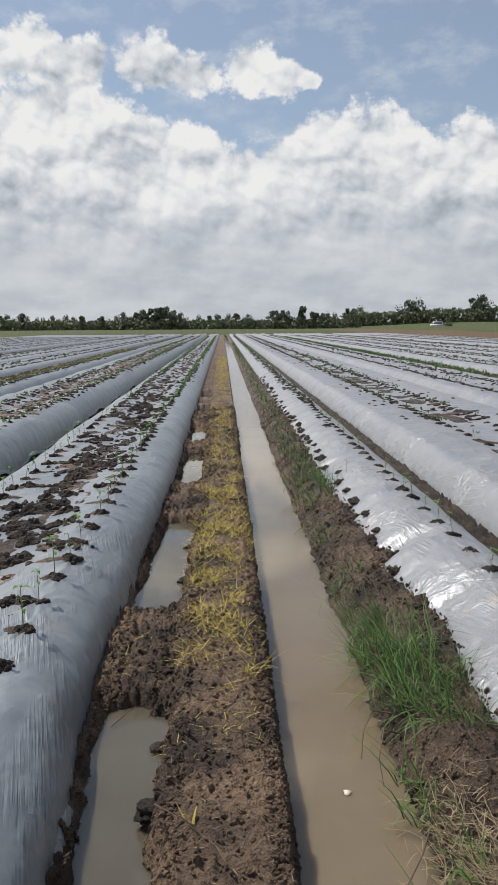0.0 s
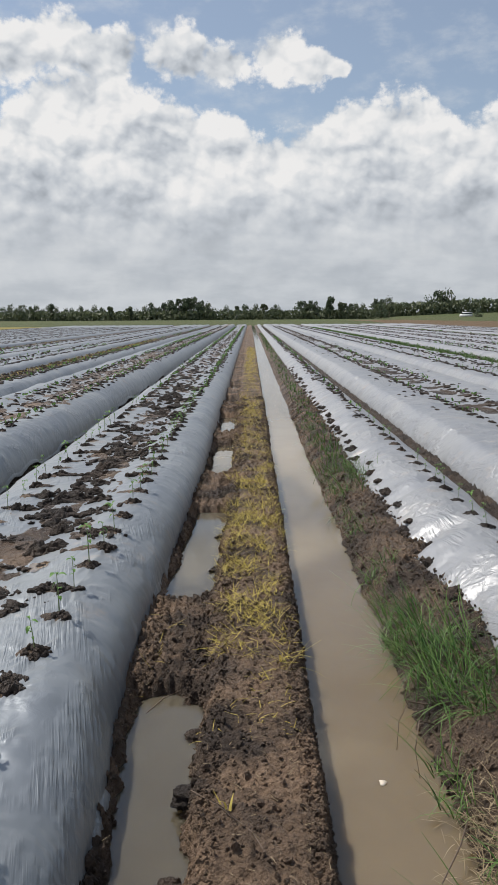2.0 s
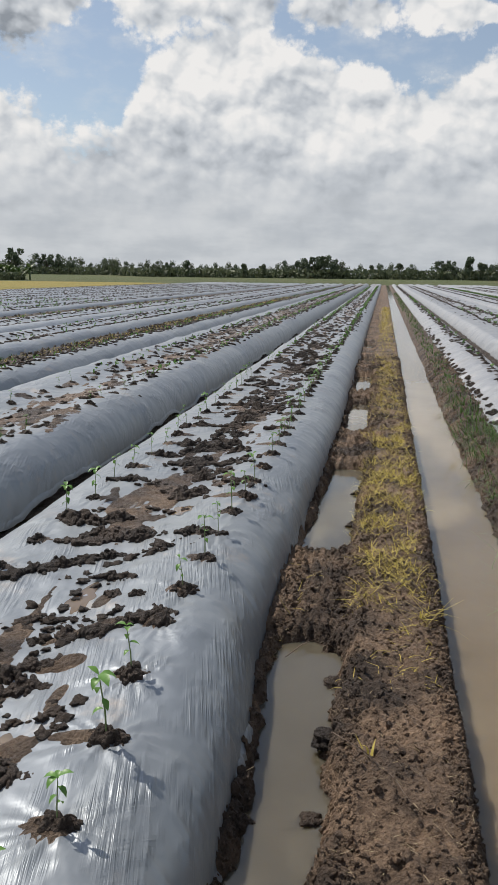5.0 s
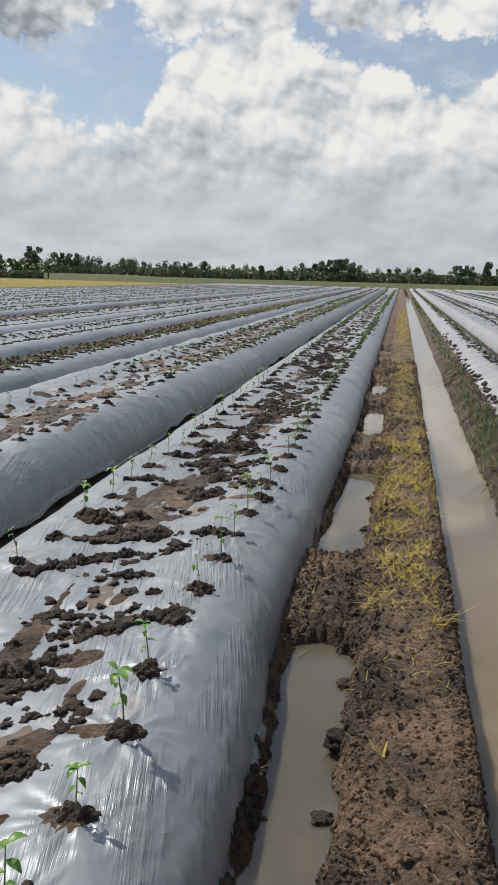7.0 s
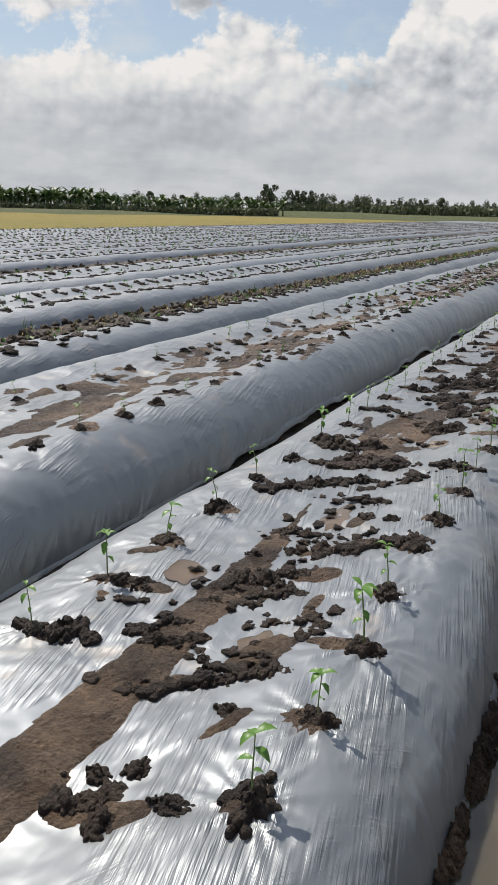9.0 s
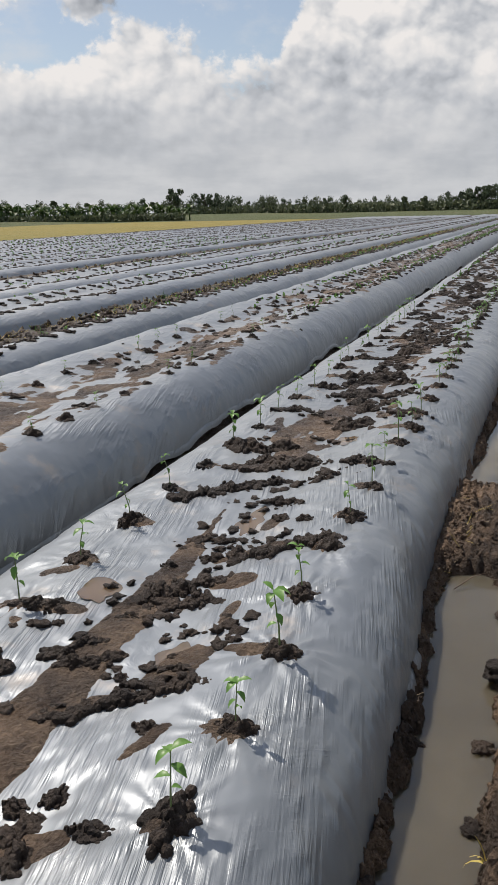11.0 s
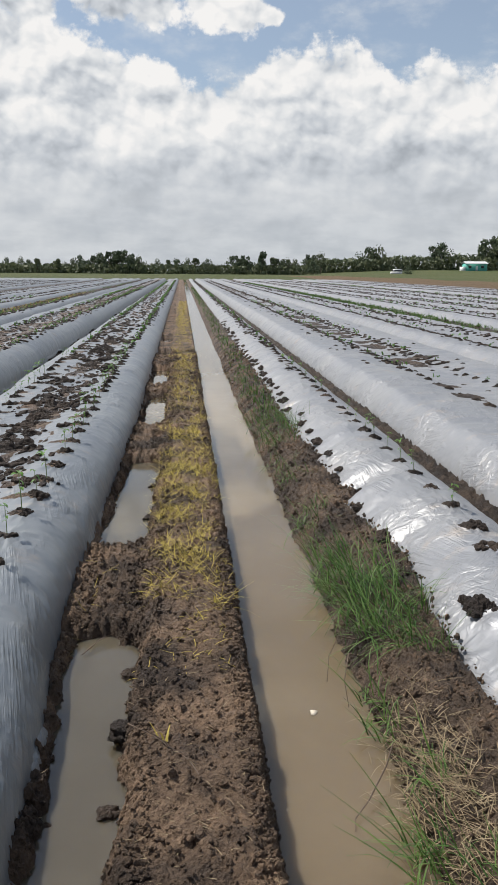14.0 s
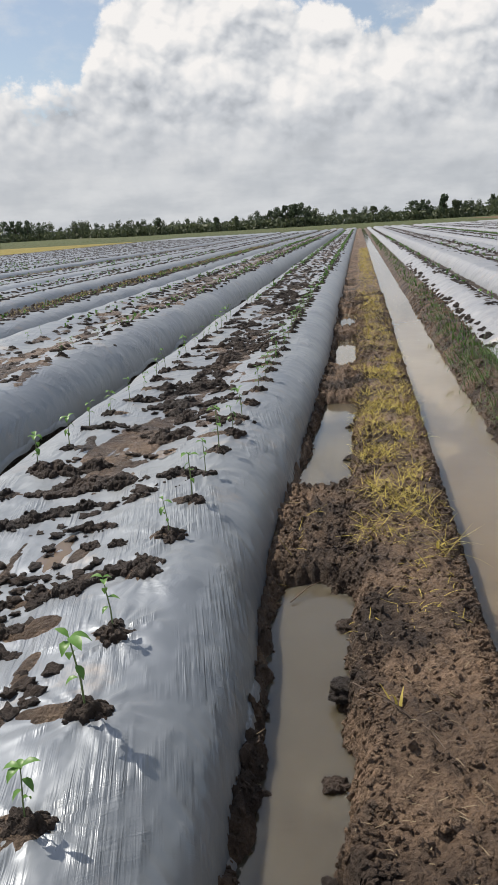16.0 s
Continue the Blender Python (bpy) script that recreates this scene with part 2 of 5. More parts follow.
def leaf_material(name, a, c, rough=0.5, through_=0.25, scale=6.0):
    m, N, b = material(name)
    p = place(N)
    rnd = N.add("ObjectInfo").outputs["Random"]
    isl = N.add("NewGeometry").outputs["Random Per Island"]
    f = N.math("ADD", N.math("MULTIPLY", N.noise(p, scale, 3.0).outputs[0], 0.5), N.math("MULTIPLY", isl, 0.5))
    col = N.mix(N.ramp(f, 0.25, 0.75), a, c)
    col = N.mix(N.math("MULTIPLY", rnd, 0.25), col, N.mix(1.0, col, rgb(0.7, 0.75, 0.6), "MULTIPLY"))
    N.put(b.inputs["Base Color"], col)
    b.inputs["Roughness"].default_value = rough
    b.inputs["Specular IOR Level"].default_value = 0.3
    if through_:
        tr = N.add("BsdfTranslucent")
        N.put(tr.inputs[0], col)
        mixer = N.add("MixShader")
        mixer.inputs[0].default_value = through_
        out = m.node_tree.nodes["Material Output"]
        m.node_tree.links.new(b.outputs[0], mixer.inputs[1])
        m.node_tree.links.new(tr.outputs[0], mixer.inputs[2])
        m.node_tree.links.new(mixer.outputs[0], out.inputs[0])
    return m


def field_material(name, a, c, d, stretch=(0.05, 0.35, 1.0)):
    m, N, b = material(name)
    p = place(N)
    wide = N.noise(N.vec("MULTIPLY", p, stretch), 0.6, 6.0, 0.6).outputs[0]
    fine = N.noise(p, 3.0, 6.0, 0.7).outputs[0]
    col = N.mix(N.ramp(wide, 0.35, 0.65), a, c)
    col = N.mix(N.ramp(fine, 0.45, 0.7), col, d)
    N.put(b.inputs["Base Color"], col)
    b.inputs["Roughness"].default_value = 0.85
    b.inputs["Specular IOR Level"].default_value = 0.15
    bump(N, b, fine, 1.0, 0.25)
    return m


def plain(name, col, rough=0.6, metal=0.0, spread=0.2, scale=12.0):
    m, N, b = material(name)
    f = N.noise(place(N), scale, 5.0, 0.6).outputs[0]
    N.put(b.inputs["Base Color"], N.mix(N.ramp(f, 0.3, 0.7), rgb(*[v * (1 - spread) for v in col[:3]]), col))
    b.inputs["Roughness"].default_value, b.inputs["Metallic"].default_value = rough, metal
    bump(N, b, f, 0.3, 0.01)
    return m


SOIL = soil_material("wet_soil", rgb(0.07, 0.048, 0.033), rgb(0.33, 0.223, 0.142))
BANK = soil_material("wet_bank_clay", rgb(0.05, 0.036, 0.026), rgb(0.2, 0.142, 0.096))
MUD = soil_material("silty_mud", rgb(0.066, 0.046, 0.033), rgb(0.27, 0.19, 0.125), 0.6, 0.3, 1.0)
FURROW = soil_material("furrow_soil", rgb(0.040, 0.029, 0.021), rgb(0.115, 0.081, 0.055))
CLOD = soil_material("dark_clods", rgb(0.036, 0.026, 0.02), rgb(0.10, 0.07, 0.05), 0.75, 0.2)
FILM = film_material("silver_film", rgb(0.240, 0.257, 0.266), 0.43, 0.47)
# the same film with a lighter colour, painted for sides that face the sun
FILM_SUNLIT = film_material("sunlit_silver_film", rgb(0.272, 0.277, 0.281), 0.46, 0.4, 1.1)
WATER = water_material("muddy_water", rgb(0.168, 0.131, 0.082))
PUDDLE = water_material("grey_puddle", rgb(0.094, 0.082, 0.059))
SILT = water_material("silt_puddle", rgb(0.17, 0.125, 0.088))
GRASS = leaf_material("green_grass", rgb(0.04, 0.10, 0.022), rgb(0.12, 0.2, 0.05))
STRAW = leaf_material("yellow_straw", rgb(0.24, 0.188, 0.04), rgb(0.54, 0.43, 0.105), 0.6)
DRY = leaf_material("dry_straw", rgb(0.15, 0.11, 0.065), rgb(0.32, 0.25, 0.16), 0.6, 0.1)
LEAF = leaf_material("seedling_leaf", rgb(0.07, 0.17, 0.03), rgb(0.14, 0.27, 0.06), 0.4)
STEM = plain("seedling_stem", rgb(0.16, 0.22, 0.08), 0.5)
BARK = plain("bark", rgb(0.10, 0.08, 0.06), 0.85, scale=3.0)
# far leaf greens are lightened to stand in for haze over the distance
CROWN = leaf_material("hazed_tree_leaves", rgb(0.07, 0.097, 0.062), rgb(0.13, 0.16, 0.095), 0.6, 0.2, 0.4)
CROWN_OLIVE = leaf_material("hazed_olive_leaves", rgb(0.078, 0.1, 0.058), rgb(0.14, 0.16, 0.088), 0.6, 0.2, 0.4)
BANANA = leaf_material("banana_leaf", rgb(0.035, 0.075, 0.02), rgb(0.085, 0.13, 0.04), 0.45, 0.2, 0.8)
RICE = field_material("ripening_rice", rgb(0.27, 0.205, 0.06), rgb(0.21, 0.185, 0.055), rgb(0.155, 0.15, 0.045))
TURF = field_material("rough_grass", rgb(0.06, 0.085, 0.03), rgb(0.10, 0.10, 0.045), rgb(0.045, 0.06, 0.025))
FALLOW = field_material("fallow_soil", rgb(0.125, 0.08, 0.05), rgb(0.14, 0.10, 0.06), rgb(0.10, 0.085, 0.042))


# ---------------------------------------------------------------- heights
def lattice(ix, iy, seed):
    h = (ix * 374761393 + iy * 668265263 + seed * 1274126177) & 0xFFFFFFFF
    h = ((h ^ (h >> 13)) * 1103515245) & 0xFFFFFFFF
    return ((h ^ (h >> 16)) & 0xFFFF) / 65535.0


def value(x, y, seed=0):
    ix, iy = np.floor(x).astype(np.int64), np.floor(y).astype(np.int64)
    fx, fy = x - ix, y - iy
    fx, fy = fx * fx * (3 - 2 * fx), fy * fy * (3 - 2 * fy)
    a, b = lattice(ix, iy, seed), lattice(ix + 1, iy, seed)
    c, d = lattice(ix, iy + 1, seed), lattice(ix + 1, iy + 1, seed)
    return (a + (b - a) * fx) * (1 - fy) + (c + (d - c) * fx) * fy


def fbm(x, y, scale, octaves=4, seed=0, gain=0.5):
    """Layered noise about 0, within about -0.5 and 0.5."""
    total, amp, norm = 0.0, 1.0, 0.0
    for k in range(octaves):
        total = total + amp * (value(x * scale, y * scale, seed + 17 * k) - 0.5)
        norm += amp
        amp, scale = amp * gain, scale * 2.03
    return total / norm


def cells(x, y, scale, seed=0):
    """Distance to the nearest of scattered points: lumps of one size."""
    x, y = x * scale, y * scale
    ix, iy = np.floor(x).astype(np.int64), np.floor(y).astype(np.int64)
    best = np.full(np.broadcast(x, y).shape, 9.0)
    for i in (-1, 0, 1):
        for j in (-1, 0, 1):
            px, py = ix + i + lattice(ix + i, iy + j, seed), iy + j + lattice(ix + i, iy + j, seed + 1)
            best = np.minimum(best, (x - px) ** 2 + (y - py) ** 2)
    return np.sqrt(best)


def crumbs(x, y, seed=0):
    """Crumbly soil, about -0.5 to 0.5."""
    a = 0.55 - cells(x + 0.02 * fbm(x, y, 20, 2, 3), y, 17.0, seed)
    return a * 0.75 + 0.45 * (0.5 - cells(x, y, 36.0, seed + 5)) + 0.5 * fbm(x, y, 30.0, 3, seed + 8, 0.6)


def step(a, b, x):
    u = np.clip((x - a) / (b - a), 0, 1)
    return u * u * (3 - 2 * u)


FAR = 150.0          # the beds' length
WATER_Z = -0.13
# beds: left foot, right foot, height, planted rows, kind of film
BEDS = [(-2.43, -0.50, 0.24, (-1.95, -0.87)), (-4.85, -2.73, 0.27, (-4.1, -3.14)), (-6.25, -5.3, 0.20, (-5.75,)),
        (-9.3, -7.15, 0.23, (-8.6, -7.7)), (-11.9, -9.4, 0.23, (-11.2, -10.2)), (-15.8, -13.7, 0.2, (-15.2, -14.3)),
        (-18.0, -15.9, 0.2, (-17.4, -16.5)), (-20.2, -18.1, 0.2, (-19.6, -18.7)), (-22.5, -20.4, 0.2, (-21.9, -21.0)),
        (-24.7, -22.6, 0.2, (-24.1, -23.2)), (-27.0, -24.8, 0.2, (-26.4, -25.4)), (-29.5, -27.2, 0.2, (-28.9, -27.9)),
        (-31.8, -29.6, 0.2, (-31.2, -30.2)),
        (1.10, 2.04, 0.22, (1.68,)), (2.27, 5.05, 0.25, (3.35, 4.05)), (5.15, 7.7, 0.25, (5.95, 6.9)),
        (8.95, 11.2, 0.25, (9.8, 10.5)), (11.3, 13.6, 0.24, (11.9, 12.8)), (13.7, 15.6, 0.22, (14.3, 15.0)),
        (15.7, 17.4, 0.22, (16.3, 16.9)), (19.6, 22.0, 0.22, (20.3, 21.2)), (22.1, 24.5, 0.22, (22.8, 23.8)),
        (24.6, 28.2, 0.22, (25.5, 27.0))]
# pools in the furrow beside the path: from and to
POOLS = [(-5.0, 4.3), (5.6, 8.05), (9.7, 12.1), (13.1, 15.3), (17.2, 18.5), (20.6, 22.4)]


EDGE13 = ((3.3, 1.18), (3.8, 1.17), (4.75, 1.26), (5.19, 1.29), (5.26, 1.25), (6.1, 1.13), (6.25, 1.27), (6.45, 1.31), (6.57, 1.2), (7.43, 1.15),
          (7.6, 1.24), (7.8, 1.19), (8.5, 1.12), (11.0, 1.17), (15.0, 1.19))


FOOT0 = ((2.0, -0.505), (2.8, -0.515), (3.4, -0.535), (4.0, -0.59), (5.0, -0.60), (6.7, -0.575), (9.5, -0.51), (14.0, -0.53))


def foot0(y):
    """Where the nearest film meets the furrow."""
    return np.interp(y, [e[0] for e in FOOT0], [e[1] for e in FOOT0]) + 0.012 * fbm(y * 0 + 4, y, 1.5, 3, 79)


def edge13(y):
    """The ragged hem of the film beside the ditch, pulled back where clods hold it."""
    far = step(8.0, 10.0, y)
    saw = np.mod(y * 1.9 + 0.4 * fbm(y * 0, y, 1.2, 2, 77), 1.0)
    return np.interp(y, [e[0] for e in EDGE13], [e[1] for e in EDGE13]) + far * 0.05 * (saw - 0.5) + 0.03 * fbm(y * 0 + 2, y, 3.0, 3, 78)


def bed_height(bed, x, y, k):
    """The film's height over a bed."""
    x0, x1, top, rows = bed
    sway = 0.05 if k > 1 else 0.02
    wob = sway * fbm(x * 0 + k * 7.7, y, 0.7, 3, 5)
    wob2 = sway * fbm(x * 0 + k * 3.1, y, 0.7, 3, 9)
    a, b = (edge13(y) if k == 13 else x0 + wob), (foot0(y) if k == 0 else x1 + wob2)
    side = (0.36 if k == 0 else 0.42) + 0.16 * fbm(x * 0 + k, y, 0.55, 2, 33) if x1 < 1 else 0.34 if x1 - x0 > 1.5 else 0.42
    up = np.minimum(np.clip((x - a) / side, 0, 1), np.clip((b - x) / side, 0, 1))
    steep = np.sqrt(np.maximum(1 - (1 - up) ** 2.0, 0))
    up = steep if x1 < 1 else np.sin(up * math.pi / 2) ** 0.85
    mid = 1 - np.abs((x - (a + b) / 2) / ((b - a) / 2))
    dip = 0.07 * step(0.42, 0.95, mid) * (x1 - x0 > 1.5)
    low = -0.1 if x1 < 1 or x0 > 2.2 else 0.0
    if k < 2:
        low = np.where(x < -1.5, -0.18, -0.1)
    z = low + (top - low) * up - dip
    if k == 0:
        z = z - 0.09 * step(-1.5, -2.15, x) * up
    z = z + up * (0.05 * fbm(x, y, 1.6, 3, 31 + k) + 0.02 * fbm(x, y, 5.0, 3, 51 + k))
    return z


def plants(k, row, start, end):
    """Where the plants of a row stand."""
    pitch = 0.41 if row == max(BEDS[k][3]) else 0.455
    rng = random.Random(100 * k + int(row * 10))
    y, out = (1.97 if k == 0 and row > -1 else 2.47 if k == 0 else 1.6 + rng.random() * 0.4), []
    while y < end:
        if y >= start:
            drift = -0.05 * min(1.0, max(0.0, (y - 2.6) / 0.6)) if k == 0 and row > -1 else 0.0
            out.append((row + drift + rng.uniform(-0.015, 0.015), y + rng.uniform(-0.02, 0.02), rng.random()))
        y += pitch
    return out


# holes torn in the nearest film: centre, half width, half length, turn
TORN = [(-1.17, 2.66, 0.085, 0.16, -0.35), (-1.14, 2.98, 0.028, 0.15, 0.05), (-1.24, 3.29, 0.10, 0.06, 0.3), (-1.09, 2.26, 0.03, 0.13, -0.3), (-1.21, 1.85, 0.15, 0.06, 0.2),
        (-1.97, 3.24, 0.12, 0.05, 0.3), (-1.95, 2.92, 0.09, 0.06, 0.2), (-1.88, 2.8, 0.05, 0.03, 0.0), (-1.35, 2.42, 0.16, 0.035, 0.65), (-1.28, 3.9, 0.05, 0.12, 0.0),
        (-1.66, 4.4, 0.2, 0.06, 0.7), (-1.22, 3.6, 0.22, 0.05, 0.6), (-1.34, 3.08, 0.05, 0.04, 0.0)]


def mud_on_bed(k, x, y):
    """How far soil stands above the film (below 0: the film covers it)."""
    bed = BEDS[k]
    h = np.full(np.broadcast(x, y).shape, -0.02)
    edge = fbm(x, y, 7.0, 4, 71 + k)
    for row in bed[3]:
        inner = 1 if row < (bed[0] + bed[1]) / 2 else -1
        for px, py, r in plants(k, row, 1.0, 26.0):
            if k in (1, 14) and r < 0.2:
                continue
            j = slice(max(0, np.searchsorted(y[:, 0], py - 0.35)), np.searchsorted(y[:, 0], py + 0.35))
            if j.start >= j.stop:
                continue
            # a heap by the stem, drawn out towards the bed's middle
            long_ = 0.04 + 0.2 * r * (k == 0) * (row < -1 or r > 0.6)
            cx = px + inner * long_ * 0.5
            d = np.sqrt(((x[j] - cx) / (long_ * 0.5 + 0.045)) ** 2 + ((y[j] - py) / 0.05) ** 2)
            h[j] = np.maximum(h[j], (1.0 - d + 1.2 * edge[j]) * 0.018)
    if k == 0:
        # a bare lane where the film has split, and holes torn beside it
        wide = np.interp(y, (1.0, 2.2, 2.6, 3.1, 3.6, 4.4), (0.13, 0.12, 0.10, 0.085, 0.06, -0.03))
        lane = wide - np.abs(x + np.interp(y, (2.2, 3.1, 4.4), (1.48, 1.5, 1.6))) + 0.05 * edge
        torn = np.maximum(lane, -0.5)
        for cx, cy, rx, ry, turn in TORN:
            c, n = math.cos(turn), math.sin(turn)
            u, v = (x - cx) * c + (y - cy) * n, (y - cy) * c - (x - cx) * n
            torn = np.maximum(torn, (1 - np.sqrt((u / rx) ** 2 + (v / ry) ** 2)) * min(rx, ry) + 0.04 * edge)
        h = np.maximum(h, np.clip(torn * 0.25, -0.02, 0.006))
    if k in (0, 1):
        mid = -1.45 if k == 0 else -3.62
        lane = 1 - np.abs(x - mid - 0.25 * fbm(x * 0, y, 0.6, 2, 93)) / (0.42 if k == 0 else 0.55)
        strip = 0.5 * lane + 2.1 * fbm(x * 3.4 + y * 0.5, y * 0.9, 2.0, 4, 61 + k) + 0.9 * edge - (0.58 if k == 0 else 0.30) - 2.0 * np.clip(-lane, 0, 1)
        if k == 0:
            strip = strip - 3.0 * step(4.6, 4.1, y)
        h = np.maximum(h, np.clip(strip * 0.04, -0.02, 0.008) + 0.03 * np.clip(edge - 0.05, 0, 1) * (strip > 0))
    if k == 14:
        strip = 1 - np.abs(x - 3.75) / 0.9 + 2.6 * fbm(x, y, 2.4, 4, 66) - 1.0
        h = np.maximum(h, np.clip(strip * 0.05, -0.02, 0.01))
    return h


def path_height(x, y):
    """Path, ditch, banks and furrow between the two nearest beds."""
    wob = 0.05 * fbm(x * 0, y, 2.0, 4, 11) + 0.05 * fbm(x * 0 + 5, y, 9.0, 3, 12)
    wobr = 0.03 * fbm(x * 0 + 9, y, 1.5, 4, 13)
    lump = crumbs(x, y, 14) * 0.75 + 0.6 * fbm(x, y, 6.0, 3, 19)
    left = step(-0.25 + wob * 1.3, -0.16 + wob * 1.3, x)
    right = step(0.355 + wobr, 0.25 + wobr, x)
    top = 0.012 * np.cos(np.clip(x / 0.25, -1, 1) * 1.5) + 0.05 * lump + 0.03 * fbm(x, y, 3.0, 3, 15)
    inpool = np.zeros_like(y + x)
    for a, b in POOLS:
        inpool = np.maximum(inpool, step(a - 0.08, a + 0.12, y + 0.25 * fbm(x, y, 5.0, 3, 16))
                            * step(b + 0.1, b - 0.1, y + 0.25 * fbm(x, y, 5.0, 3, 17)))
    floor_ = -0.055 + 0.10 * lump - 0.15 * inpool
    foot = foot0(y)
    bank_l = step(foot + 0.085 + wob, foot + 0.01 + wob, x) * (0.01 + 0.11 * inpool)
    z = floor_ + bank_l
    z = z + (top - z) * left
    ditch = -0.32 + 0.04 * lump
    z = np.where(x > 0.1, ditch + (top - ditch) * right, z)
    bank = step(0.57 + wobr * 2, 1.0 + wobr * 2, x)
    rough = 0.035 + 0.07 * lump + 0.05 * fbm(x, y, 4.0, 3, 18)
    z = np.where(x > 0.5, ditch + (rough - ditch) * bank ** 0.75, z)
    return z


def land(x, y):
    """The lie of the land away from the rows."""
    z = -0.08 + 0 * (x + y)
    z = z + 2.6 * step(330, 400, y) * step(40, 120, x) + 0.35 * step(165, 200, y)
    z = z + 0.5 * step(-90, -110, x)
    return z


def axis(*runs):
    """Places along one axis from runs of (start, end, pitch)."""
    out = []
    for a, b, d in runs:
        out.extend(np.linspace(a, b, max(1, round((b - a) / d)), endpoint=False))
    return np.array(out + [runs[-1][1]])


def link_mesh(name, verts, faces, mats, smooth=True, index=None):
    me = bpy.data.meshes.new(name)
    verts, faces = np.asarray(verts, np.float32), np.asarray(faces, np.int32)
    n = faces.shape[1]
    me.vertices.add(len(verts))
    me.vertices.foreach_set("co", verts.ravel())
    me.loops.add(faces.size)
    me.loops.foreach_set("vertex_index", faces.ravel())
    me.polygons.add(len(faces))
    me.polygons.foreach_set("loop_start", np.arange(0, faces.size, n, dtype=np.int32))
    me.polygons.foreach_set("loop_total", np.full(len(faces), n, np.int32))
    for m in mats:
        me.materials.append(m)
    if index is not None:
        me.polygons.foreach_set("material_index", np.asarray(index, np.int32))
    me.update(calc_edges=True)
    me.validate()
    me.polygons.foreach_set("use_smooth", np.full(len(me.polygons), smooth))
    return new(name, me)


def grid(X, Y):
    ny, nx = X.shape
    i = np.arange(ny * nx).reshape(ny, nx)
    return np.stack([i[:-1, :-1], i[:-1, 1:], i[1:, 1:], i[1:, :-1]], -1).reshape(-1, 4)


ROWS_Y = [-400.0, -100.0, -30.0, -10.0, -7.0] + [-6.0 + 0.2 * i for i in range(34)]
while ROWS_Y[-1] < FAR + 6:
    ROWS_Y.append(ROWS_Y[-1] + max(0.0095, 0.0055 * ROWS_Y[-1]))
NEAR_ROWS = np.array(ROWS_Y[5:])
ROWS_Y = np.array(ROWS_Y + [160, 165, 170, 180, 190, 200, 220, 250, 300, 400, 600, 1000, 2600])


def build_ground():
    xs = axis((-2600, -600, 400), (-600, -120, 60), (-120, -80, 8), (-80, -32.5, 4), (-32.5, -5.1, 0.12), (-5.1, -2.6, 0.028),
              (-2.6, -0.6, 0.0125), (-0.6, 0.34, 0.008), (0.34, 0.64, 0.025), (0.64, 1.3, 0.009), (1.3, 2.3, 0.018), (2.3, 5.2, 0.028), (5.2, 30, 0.12), (30, 80, 4), (80, 200, 20), (200, 2600, 300))
    X, Y = np.meshgrid(xs, ROWS_Y)
    Z = land(X, Y)
    rows = (Y > -7.5) & (Y < FAR + 3)
    furrow = -0.10 + 0.06 * fbm(X, Y, 5.0, 4, 21)
    strip = ((X > 7.7) & (X < 8.95)) | ((X > 17.4) & (X < 19.6)) | ((X < -6.25) & (X > -7.15)) | ((X < -11.9) & (X > -13.7))
    furrow = np.where(strip, 0.05 + 0.1 * fbm(X, Y, 3.0, 4, 22), furrow)
    Z = np.where(rows & (X > -32.2) & (X < 28.4), furrow, Z)
    Z = np.where(rows & (X > 1.95) & (X < 2.5), -0.02 + 0.09 * crumbs(X, Y, 27), Z)
    near = rows & (X > -0.75) & (X < 1.5)
    Z = np.where(near, path_height(X, Y), Z)
    # a deep wet furrow between the two left beds
    Z = np.where(rows & (X > -2.82) & (X < -2.34), -0.2 + 0.05 * fbm(X, Y, 6.0, 3, 23), Z)
    for k, bed in enumerate(BEDS):
        cols = (xs > bed[0] - 0.02) & (xs < bed[1] + 0.02)
        sub = np.ix_((ROWS_Y > -6.2) & (ROWS_Y < FAR + 1), cols)
        x, y = X[sub], Y[sub]
        film = bed_height(bed, x, y, k)
        if k in (0, 1, 13, 14):
            mud = mud_on_bed(k, x, y)
            keep = step(0.0, 0.12, x - (edge13(y) if k == 13 else bed[0])) * step(0.0, 0.12, (foot0(y) if k == 0 else bed[1]) - x)
            soil = film + np.where(mud > 0, mud * keep + (0.013 * np.maximum(crumbs(x, y, 25) + 0.12, -0.1) if k == 0 else 0.022 * crumbs(x, y, 25)) * (mud > 0.002), mud)
        else:
            soil = film - 0.05
        edge = np.minimum(x - (edge13(y) if k == 13 else bed[0]), (foot0(y) if k == 0 else bed[1]) - x)
        Z[sub] = np.where(edge > 0.04, soil, np.minimum(Z[sub], film - 0.02) if k not in (0, 13) else np.where(edge > 0, np.minimum(Z[sub], film - 0.02), Z[sub]))
    verts = np.stack([X, Y, Z], -1).reshape(-1, 3)
    faces = grid(X, Y)
    cx = verts[faces].mean(1)
    wav = 6 * np.sin(cx[:, 1] * 0.05)
    kind = np.zeros(len(faces), int)
    kind[(cx[:, 0] < -32.4) & (cx[:, 1] > -60)] = 1
    kind[(cx[:, 1] > FAR + 2) | (cx[:, 0] < -88 + wav)] = 2
    kind[(cx[:, 0] > 28.6) & (cx[:, 1] < 250 + wav)] = 3
    kind[(cx[:, 0] > 52 + wav)] = 2
    kind[cx[:, 1] < -7] = 2
    kind[(kind == 0) & ((cx[:, 0] < -0.62) | (cx[:, 0] > 1.3))] = 4
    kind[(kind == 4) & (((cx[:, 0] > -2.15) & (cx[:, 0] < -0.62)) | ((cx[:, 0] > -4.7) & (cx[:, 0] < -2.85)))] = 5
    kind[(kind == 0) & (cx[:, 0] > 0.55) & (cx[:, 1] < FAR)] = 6
